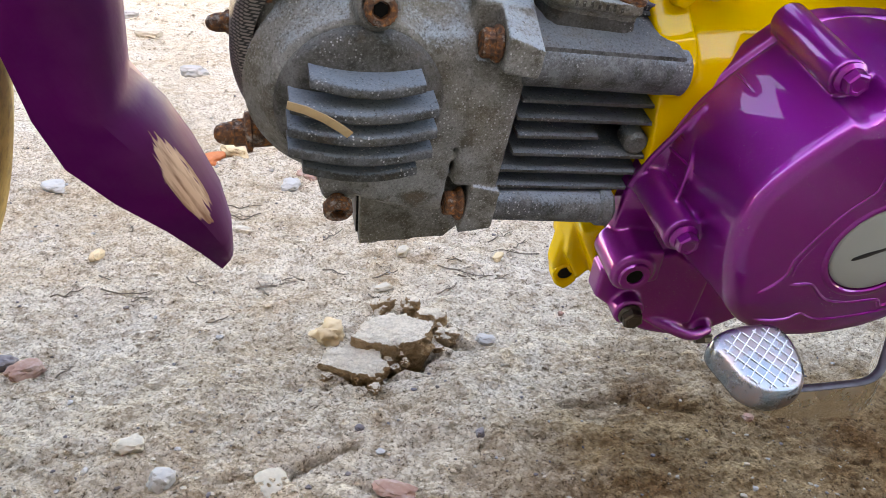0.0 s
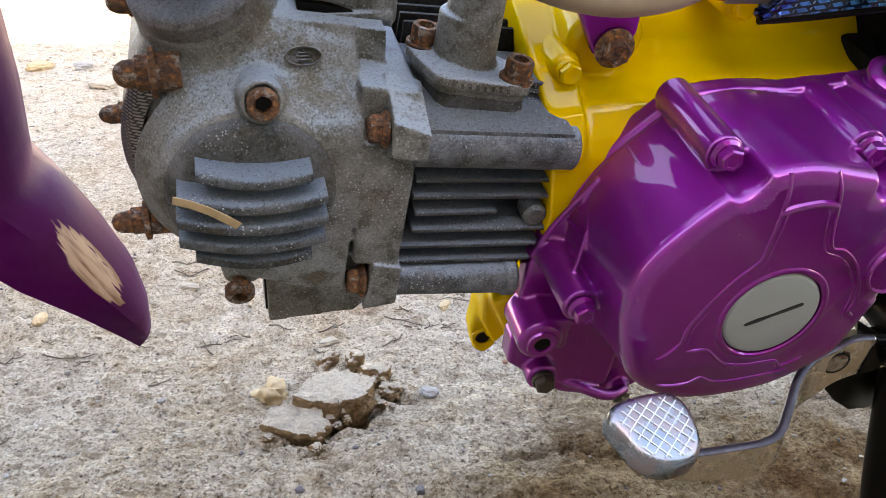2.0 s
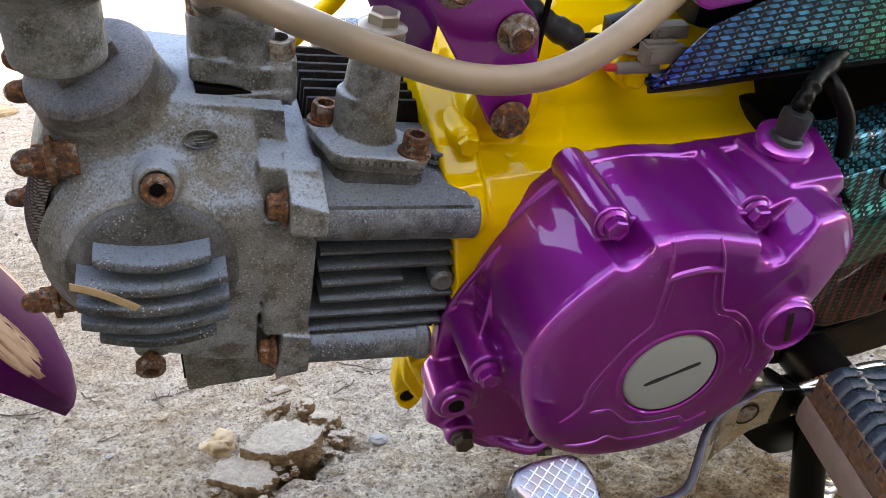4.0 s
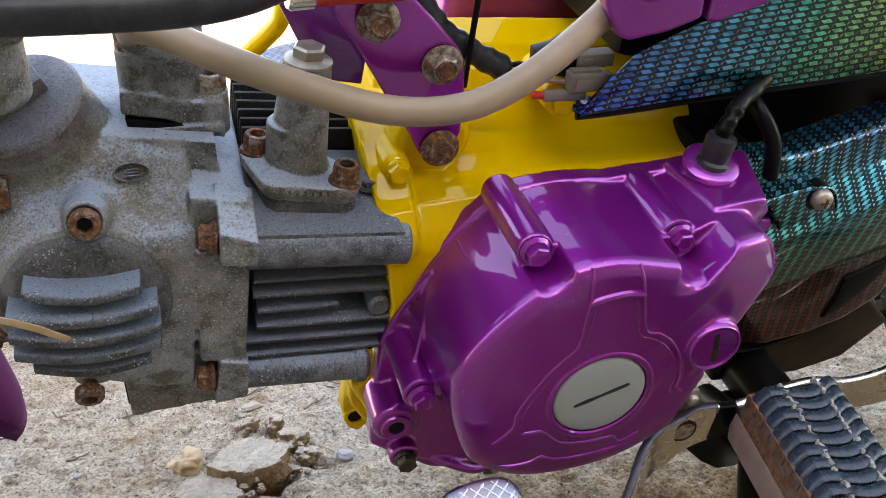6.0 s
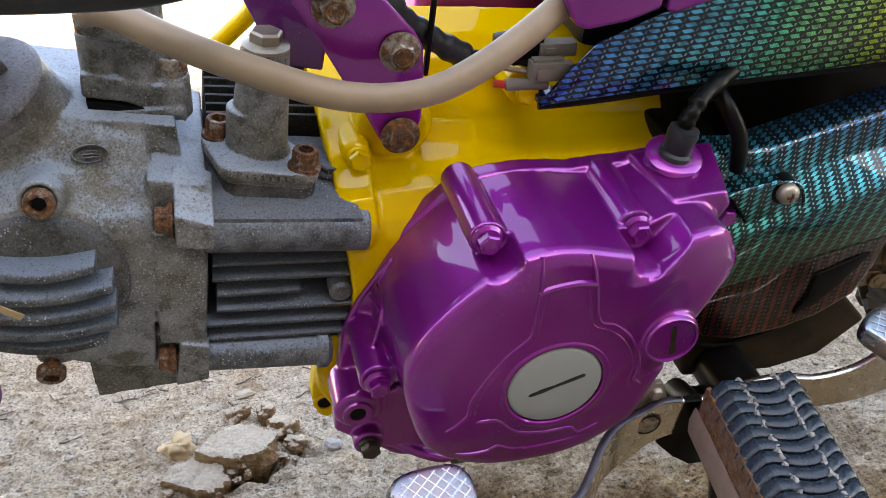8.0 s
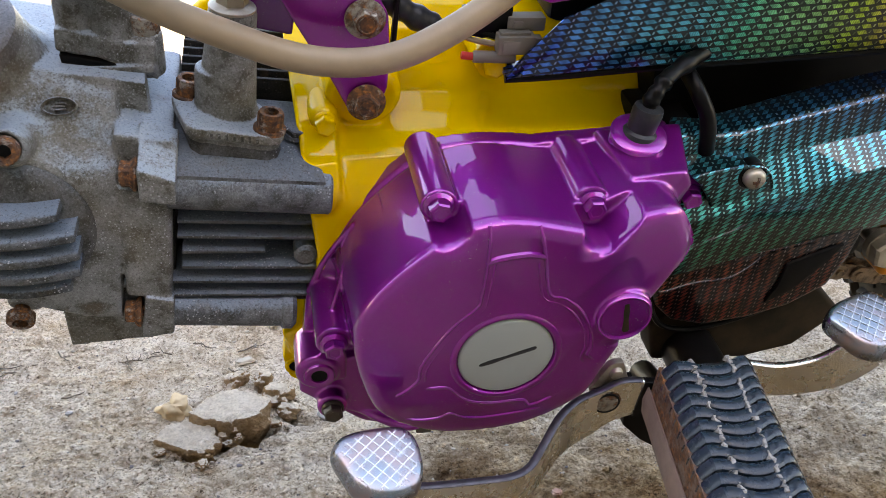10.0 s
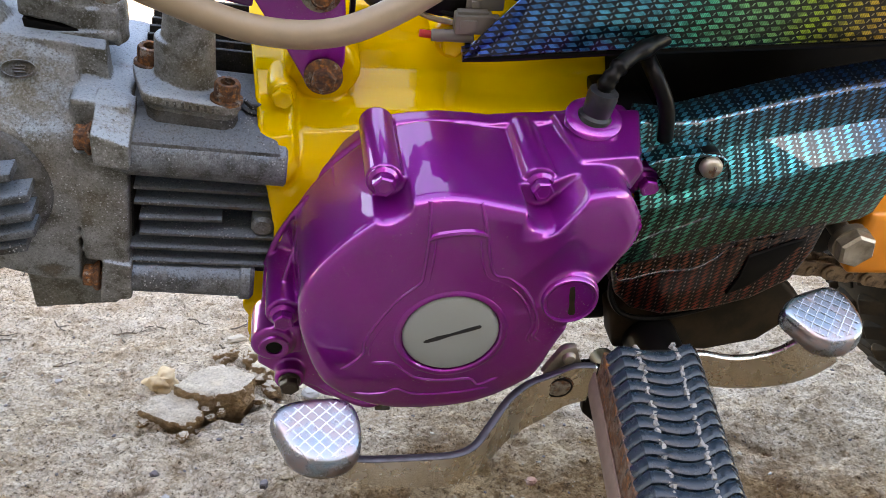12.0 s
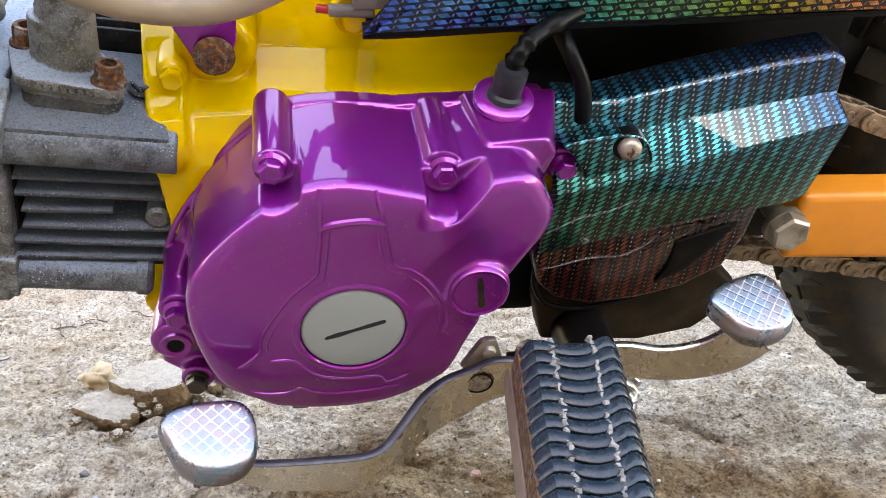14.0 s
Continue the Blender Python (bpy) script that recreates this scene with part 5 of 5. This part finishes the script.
def scraped():
    """Purple plastic with a patch sanded through to pale fibre."""
    m = Nodes("scraped_purple", Roughness=0.45, Specular_IOR_Level=0.02)
    big = m.noise(9, 4)
    col = m.mix(m.ramp(big, [(0.35, 0.0), (0.7, 1.0)]), (0.085, 0.005, 0.08), (0.055, 0.003, 0.055))
    # rear-facing side a little paler: dust, with the ground's reflection painted in
    back = m.node("SeparateXYZ", {0: m.node("NewGeometry", out=1)}, out=0)
    rear_tint = m.ramp(m.math("ADD", back, m.math("MULTIPLY", m.math("SUBTRACT", m.noise(60, 5), 0.5), 0.7)), [(0.25, 0.0), (0.75, 0.05)])
    col = m.mix(rear_tint, col, (0.32, 0.22, 0.26))
    at = m.node("VectorMath", {0: m.coords(), 1: (-0.302, 0.115, -0.0335)}, operation="SUBTRACT")
    turn = m.node("VectorRotate", {"Vector": at, "Angle": radians(-66), "Axis": (0, 1, 0)}, rotation_type="AXIS_ANGLE")
    xyz = m.node("SeparateXYZ", {0: turn}).node
    dx = m.math("DIVIDE", xyz.outputs[0], 0.031)
    dz = m.math("DIVIDE", xyz.outputs[2], 0.0046)
    d = m.math("ADD", m.math("MULTIPLY", dx, dx), m.math("MULTIPLY", dz, dz))
    strand = m.node("TexNoise", {"Vector": m.node("Mapping", {"Vector": turn, "Scale": (40, 200, 500)}), "Scale": 1.0, "Detail": 3})
    mask = m.ramp(m.math("ADD", d, m.math("MULTIPLY", m.math("SUBTRACT", strand, 0.5), 1.6)), [(0.75, 1.0), (0.85, 0.0)])
    fibre = m.ramp(strand, [(0.35, (0.30, 0.17, 0.12)), (0.6, (0.66, 0.48, 0.37))])
    m.set(Base_Color=m.mix(mask, col, fibre), Roughness=m.math("ADD", m.math("MULTIPLY", mask, 0.5), 0.35))
    m.bump(strand, 0.15, 0.001)
    return m.mat


RUSTY_STEEL = rusty("rusty_steel", (0.16, 0.11, 0.085), 0.55)
GRIMY = plain("grimy_brown_paint", (0.014, 0.010, 0.006), 0.6, 0.0, (0.05, 0.033, 0.018), 0.7, 40, 0.2, 0.1)
LEVER = plain("bright_steel_bar", (0.80, 0.78, 0.72), 0.27, 1.0, (0.42, 0.34, 0.26), 0.12, 75, 0.06)
# dark tone that replaces what the bar edge would mirror
EDGE_REFLECTION = plain("dark_bar_edge", (0.07, 0.07, 0.085), 0.4, 0.6, (0.03, 0.028, 0.03), 0.6, 120, 0.1)
OILY = plain("oily_bolt", (0.05, 0.04, 0.03), 0.4, 0.5, (0.02, 0.016, 0.012), 0.6, 120, 0.2)
CONNECTOR = plain("wire_connector", (0.17, 0.15, 0.125), 0.5, 0.0, (0.16, 0.14, 0.12), 0.5, 90, 0.1)
NUT = plain("dull_zinc_nut", (0.34, 0.30, 0.24), 0.4, 0.7, (0.12, 0.09, 0.06), 0.6, 110, 0.2)
RED = plain("red_paint", (0.45, 0.02, 0.02), 0.4)
NIB = plain("grey_flash", (0.27, 0.26, 0.245), 0.8, 0.0, (0.03, 0.03, 0.03), 0.9, 260, 0.4)
RIB = plain("rib_rubber", (0.012, 0.024, 0.037), 0.27, 0.0, (0.028, 0.032, 0.036), 0.5, 160, 0.3, 0.4)
PAD = plain("worn_chrome", (0.19, 0.255, 0.31), 0.26, 0.92, (0.42, 0.24, 0.20), 0.7, 55, 0.12)
KNURL = knurled()
MUDGUARD = scraped()
GRIP = plain("worn_chrome_grip", (0.74, 0.78, 0.82), 0.25, 1.0, (0.5, 0.3, 0.25), 0.5, 200, 0.1)



def carburettor():
    bm = join(turned((-214, 72, 114), (-214, 74, 160), [(0, 9), (2, 14), (4, 15.5), (24, 16), (26, 18), (32, 26), (46, 27)], 40), box((-240, 60, 146), (-196, 110, 170), 3), rod((-200, 62, 144), (-200, 80, 144), 5, 1))
    ob = part("carburettor", cast(bm, 1.0, 3), ALLOY, bike, "grimy cast alloy carburettor body", smooth=60)
    return ob


def brake_pedal():
    ob = new("brake_pedal")
    ob.parent = bike
    tagged(ob, "chrome brake pedal pad on a purple lever")
    pad(ob, Matrix.Translation((-84, 282, 30)) @ Euler((radians(16), radians(-4), 0)).to_matrix().to_4x4(), "brake_pad")
    part("lever", tube([(-82, 284, 20), (-80, 284, 0), (-72, 280, -30), (-40, 268, -50), (10, 240, -52)], 6.5, 12, 6), PURPLE, ob, "purple painted lever")
    return ob


crankcase()
carburettor()
brake_pedal()
crankcase_cover()
cylinder_block()
cylinder_head()
manifold()
breather_column()
engine_bracket()
hoses()
sprocket_cover()
side_fairing()
under_body()
swingarm()
drive_chain()
wheel("front_tyre", -577, 128, 30, 248, 80, MUD_TYRE, "tyre caked in yellow mud", 0)
wheel("rear_tyre", 491, 128, 27, 245, 84, TYRE, "dusty black rear tyre", 60)
front_mudguard()
shift_pedal()
footpeg()
side_stand()


# ---- loose stones, clods and twigs on the ground ----
def clod(seed, sx, sy, sz, rough=0.25, cuts=3, block=0.0, top=9.0):
    """A stone or clod: block squares it, top planes it off."""
    bm = bmesh.new()
    bmesh.ops.create_icosphere(bm, subdivisions=cuts, radius=1.0)
    off = Vector((seed * 7.3, seed * 3.1, seed * 1.7))
    for v in bm.verts:
        p = v.co.copy()
        if block:
            p = Vector([math.copysign(abs(q) ** (1 - block), q) for q in p])
        d = 1 + rough * (1.4 * noise.noise(p * 1.1 + off) + 0.8 * noise.noise(p * 2.6 + off))
        q = Vector((p.x * sx * d, p.y * sy * d, p.z * sz * d))
        grain = min(sx, sz) * 0.09
        q += v.co * grain * (noise.noise(p * 4 + off) + 0.7 * noise.noise(p * 9 + off) + 0.6 * noise.noise(p * 20 + off))
        flat = top * sz * (1 + 0.12 * p.x)
        if q.z > flat:
            q.z = flat + 0.35 * (q.z - flat)
        q.z = max(q.z, -0.6 * sz)
        v.co = q
    return bm


def stone(x, y, sx, sy, sz, mat, label, seed, group="stones on the ground", name="stone"):
    lump = name == "soil_clod"
    ob = part(name, clod(seed, sx, sy, sz, 0.42 if lump else 0.22, 5 if lump and sx > 0.02 else 4, 0.05 if lump else 0.2, 0.85 if lump else 0.8), mat, None, label, smooth=55 if lump else 28, scale=1)
    ob.location = (x, y, lie(x, y) + sz * (0.30 if lump else 0.25))
    ob.rotation_euler = (0, 0, seed)
    return tagged(ob, label, "stone", group)


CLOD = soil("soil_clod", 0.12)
PALE = plain("pale_stone", (0.312, 0.281, 0.234), 0.9, 0, (0.40, 0.34, 0.27), 0.8, 130, 0.8, 0.1)
TAN = plain("tan_stone", (0.429, 0.328, 0.211), 0.9, 0, (0.36, 0.26, 0.16), 0.7, 90, 0.6, 0.1)
BLUISH = plain("bluish_stone", (0.281, 0.273, 0.265), 0.8, 0, (0.24, 0.23, 0.23), 0.7, 110, 0.5, 0.1)
BRICK = plain("brick_chip", (0.36, 0.11, 0.045), 0.85, 0, (0.22, 0.07, 0.03), 0.6, 90, 0.6, 0.1)
REDDISH = plain("reddish_stone", (0.22, 0.125, 0.10), 0.85, 0, (0.34, 0.28, 0.26), 0.7, 70, 0.6, 0.1)
DARK = plain("dark_stone", (0.10, 0.09, 0.10), 0.7, 0, (0.2, 0.17, 0.15), 0.6, 90, 0.5, 0.1)


def crust(outline, z0, z1, tip, seed, mat, label):
    """A broken slab of dry crust: flat paler top with an uneven rim, crumbling sides that draw in towards the foot.
    tip: how much the top falls per metre in x and y.
    """
    cx, cy = sum(p[0] for p in outline) / len(outline), sum(p[1] for p in outline) / len(outline)
    n = 96
    off = Vector((seed * 4.7, seed * 1.3, seed * 2.9))
    rim = polar(outline, cx, cy, n)
    for i in range(n):
        v = Vector((math.cos(math.tau * i / n), math.sin(math.tau * i / n), seed))
        rim[i] *= 1 + 0.10 * noise.noise(v * 2.3 + off) + 0.07 * noise.noise(v * 6 + off) + 0.05 * noise.noise(v * 15 + off)
    rows = []
    for f, drop, rough in ((0.05, 0, 0), (0.25, 0, 0.3), (0.5, 0, 0.4), (0.75, 0, 0.5), (0.9, 0.0, 0.7), (0.97, 0.02, 1), (1.0, 0.10, 1), (1.0, 0.2, 1.6), (0.98, 0.32, 2), (0.96, 0.45, 2), (0.93, 0.6, 2), (0.88, 0.75, 2), (0.82, 0.9, 2), (0.74, 1.0, 2)):
        loop = []
        for i in range(n):
            a = math.tau * i / n
            r = rim[i] * f
            x, y = cx + r * math.cos(a), cy + r * math.sin(a)
            top = z1 + tip[0] * (x - cx) + tip[1] * (y - cy)
            z = top + (z0 - top) * drop
            p = Vector((x, y, z)) * 60 + off
            wob = noise.noise(p) * 0.0034 + noise.noise(p * 2.7) * 0.0026 + noise.noise(p * 6) * 0.0012
            loop.append((x + math.cos(a) * wob * rough * 0.9, y + math.sin(a) * wob * rough * 0.9, z + wob * (0.55 + 0.3 * rough)))
        rows.append(loop)
    ob = part("soil_clod", rings(rows), mat, None, label, smooth=50, scale=1)
    return tagged(ob, label, "clod", "clods of dry soil")


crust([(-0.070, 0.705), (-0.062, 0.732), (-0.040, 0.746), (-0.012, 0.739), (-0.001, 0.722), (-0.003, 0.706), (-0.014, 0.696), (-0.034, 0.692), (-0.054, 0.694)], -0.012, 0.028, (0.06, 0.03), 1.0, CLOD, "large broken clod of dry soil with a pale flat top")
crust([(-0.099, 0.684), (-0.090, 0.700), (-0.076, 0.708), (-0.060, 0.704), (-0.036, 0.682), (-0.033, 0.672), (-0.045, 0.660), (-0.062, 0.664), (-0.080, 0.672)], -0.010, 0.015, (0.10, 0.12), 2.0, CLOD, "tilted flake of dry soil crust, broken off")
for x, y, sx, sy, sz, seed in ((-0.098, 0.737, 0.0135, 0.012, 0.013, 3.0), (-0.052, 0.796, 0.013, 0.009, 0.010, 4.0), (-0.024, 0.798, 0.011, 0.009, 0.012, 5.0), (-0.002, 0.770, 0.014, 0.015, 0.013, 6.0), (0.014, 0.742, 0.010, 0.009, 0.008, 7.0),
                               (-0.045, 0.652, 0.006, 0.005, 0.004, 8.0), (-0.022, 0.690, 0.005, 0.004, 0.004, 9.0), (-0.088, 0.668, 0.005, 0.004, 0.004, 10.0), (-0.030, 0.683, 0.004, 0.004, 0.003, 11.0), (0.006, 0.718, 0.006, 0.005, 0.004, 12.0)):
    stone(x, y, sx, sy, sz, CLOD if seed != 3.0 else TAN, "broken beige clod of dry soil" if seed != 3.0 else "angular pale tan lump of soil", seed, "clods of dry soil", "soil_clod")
for x, y, sx, sy, sz, mat, label in ((-0.049, 0.741, 0.009, 0.005, 0.003, PALE, "small flat white stone"), (0.045, 0.649, 0.008, 0.006, 0.004, BLUISH, "small bluish grey stone chip"), (-0.333, 0.79, 0.009, 0.006, 0.005, TAN, "smooth tan pebble on soil"),
                                     (-0.036, 0.82, 0.008, 0.006, 0.005, PALE, "pale yellowish stone on soil"), (-0.197, 0.492, 0.010, 0.008, 0.005, PALE, "dusty grey pebble on soil"), (-0.165, 0.461, 0.009, 0.008, 0.007, BLUISH, "angular bluish grey stone"),
                                     (-0.311, 0.586, 0.014, 0.010, 0.007, REDDISH, "reddish pale-veined dusty stone"), (-0.332, 0.595, 0.009, 0.008, 0.006, DARK, "dull dark grey stone"), (-0.095, 0.463, 0.010, 0.014, 0.003, PALE, "flat pinkish chip of stone"),
                                     (-0.016, 0.462, 0.014, 0.008, 0.004, REDDISH, "reddish brown stone half buried"), (0.059, 0.815, 0.009, 0.004, 0.004, TAN, "small yellowish stone on soil"), (0.112, 0.707, 0.003, 0.003, 0.003, REDDISH, "tiny red brick crumb"),
                                     (0.039, 0.52, 0.004, 0.003, 0.003, DARK, "small dark pebble on soil"), (-0.451, 0.966, 0.016, 0.012, 0.007, BLUISH, "lavender grey stone on soil"), (-0.182, 1.002, 0.015, 0.010, 0.007, BLUISH, "bluish stone chip on soil"),
                                     (-0.277, 1.119, 0.022, 0.012, 0.010, TAN, "pale tan stone on soil"), (-0.300, 1.085, 0.024, 0.013, 0.006, BRICK, "rust red brick chip on soil"), (-0.729, 2.013, 0.020, 0.016, 0.012, BLUISH, "grey block of stone"),
                                     (-0.82, 1.997, 0.028, 0.02, 0.014, TAN, "tan stone at the edge of the sun"), (-0.527, 1.971, 0.020, 0.014, 0.010, TAN, "tan stone at the edge of the sun"), (-0.626, 1.827, 0.03, 0.018, 0.01, PALE, "pale flat slab of stone"),
                                     (-0.443, 1.517, 0.022, 0.016, 0.012, BLUISH, "grey squarish stone on soil"), (-0.526, 1.263, 0.014, 0.01, 0.007, PALE, "pale round stone on soil"), (-0.046, 0.527, 0.003, 0.003, 0.002, DARK, "tiny dark pebble on soil"),
                                     (-0.207, 0.864, 0.010, 0.006, 0.004, PALE, "pale stone on dry soil"), (0.233, 0.553, 0.004, 0.004, 0.003, REDDISH, "small red brown crumb"), (-0.16, 1.04, 0.02, 0.016, 0.008, REDDISH, "crumbled red brick piece")):
    stone(K * x, K * y, K * sx, K * sy, K * sz, mat, label, x * 31 + y * 7, "stones on the ground")


def twig(x, y, length, angle, label):
    rnd = random.Random(int(x * 1000) + int(y * 777))
    pts, p, a = [], Vector((0, 0, 0)), angle
    for k in range(6):
        gx, gy = x + p.x, y + p.y
        pts.append((p.x, p.y, ground_height(gx, gy) - ground_height(x, y) + 0.0012 + 0.001 * rnd.random()))
        a += rnd.uniform(-0.35, 0.35)
        p = p + Vector((math.cos(a), math.sin(a), 0)) * length / 5
    bits = [tube(pts, lambda f: 0.0009 * (1.1 - 0.6 * f), 6, 3)]
    for k in (2, 3):
        q = Vector(pts[k])
        b = a + rnd.choice((-1, 1)) * 0.8
        bits.append(tube([q, q + Vector((math.cos(b), math.sin(b), 0.15)) * length * 0.16, q + Vector((math.cos(b + 0.3), math.sin(b + 0.3), 0.1)) * length * 0.3], lambda f: 0.0005 * (1.1 - 0.6 * f), 5, 2))
    ob = part("twig", join(*bits), TWIG, None, label, smooth=60, scale=1)
    ob.location = (x, y, ground_height(x, y))
    return tagged(ob, label, "twig", "twigs on the ground")


STRAW = plain("dry_straw", (0.34, 0.24, 0.13), 0.8, 0, (0.22, 0.15, 0.08), 0.5, 200, 0.4)
straw = part("straw", soften(sweep([(-221, 38, 49), (-215, 36, 48), (-209, 35.4, 45), (-203, 35.4, 40.5), (-200, 36, 37.5)], [(-1.5, -0.3), (1.5, -0.3), (1.5, 0.3), (-1.5, 0.3)]), 0.15), STRAW, None, "flat piece of dry beige straw caught on the engine fins")
straw.matrix_world = bike.matrix_world.copy()
tagged(straw, "flat piece of dry beige straw caught on the engine fins", "straw")
TWIG = plain("dry_twig", (0.10, 0.075, 0.055), 0.85, 0, (0.2, 0.16, 0.12), 0.6, 300, 0.4)
rnd = random.Random(5)
for x, y, length, angle in ((-0.30, 0.715, 0.045, -0.35), (-0.165, 0.735, 0.035, 0.5), (-0.15, 0.72, 0.03, 2.4), (0.0, 0.79, 0.05, -0.3), (0.02, 0.77, 0.04, 0.3), (-0.06, 0.76, 0.03, 0.9), (-0.285, 0.58, 0.02, 0.9), (-0.34, 0.70, 0.03, 0.5),
                            (0.10, 0.82, 0.05, 2.8), (0.05, 0.86, 0.04, 0.4), (-0.12, 0.85, 0.035, 1.2), (-0.19, 0.66, 0.02, 0.2), (-0.11, 0.78, 0.03, -0.6), (-0.24, 0.92, 0.04, 0.1), (0.16, 0.78, 0.03, 1.9), (-0.09, 0.88, 0.03, -0.2)):
    twig(K * x, K * y, K * length, angle, "thin dry brown twig on the soil")


for k in range(14):
    twig(K * rnd.uniform(-0.32, 0.10), K * rnd.uniform(0.70, 0.92), K * rnd.uniform(0.012, 0.03), rnd.uniform(0, 6.3), "thin dry brown twig on the soil")


def grit():
    """Countless crumbs and small stones strewn over the soil."""
    rnd = random.Random(11)
    shapes = []
    for s in range(5):
        bm = bmesh.new()
        bmesh.ops.create_icosphere(bm, subdivisions=1, radius=1.0)
        shapes.append(([v.co * (1 + 0.45 * noise.noise(v.co * 1.4 + Vector((s * 5, 0, 0)))) for v in bm.verts], [[v.index for v in f.verts] for f in bm.faces]))
        bm.free()
    for name, mat, count, small, label in (("grit", SOIL, 36000, 1.0, "beige soil crumbs"), ("gravel", PALE, 4000, 0.8, "pale grit"), ("gravel", DARK, 3600, 0.7, "dark specks of grit"), ("gravel", BLUISH, 500, 1.2, "grey gravel")):
        verts, faces = [], []
        for k in range(count):
            y = 0.47 + 2.6 * rnd.random() ** 2.1
            x = 0.12 + (rnd.random() - 0.5) * (1.3 + 1.5 * (y - 0.4)) - 0.25 * (y - 0.5)
            r = small * (0.0007 + 0.0026 * rnd.random() ** 4) * (1 + 0.7 * max(0, y - 0.8))
            vs, fs = shapes[rnd.randrange(5)]
            a = rnd.random() * 6.3
            ca, sa = math.cos(a), math.sin(a)
            z = ground_height(x, y) + r * 0.25
            n0 = len(verts)
            fx, fy, fz = rnd.uniform(0.7, 1.4), rnd.uniform(0.6, 1.1), rnd.uniform(0.4, 0.8)
            verts += [(x + r * (v.x * fx * ca - v.y * fy * sa), y + r * (v.x * fx * sa + v.y * fy * ca), z + r * fz * v.z) for v in vs]
            faces += [[n0 + i for i in f] for f in fs]
        me = bpy.data.meshes.new(name)
        me.from_pydata(verts, [], faces)
        me.materials.append(mat)
        tagged(new(name, me), label + " strewn on the ground", "gravel", kind="stuff")


grit()
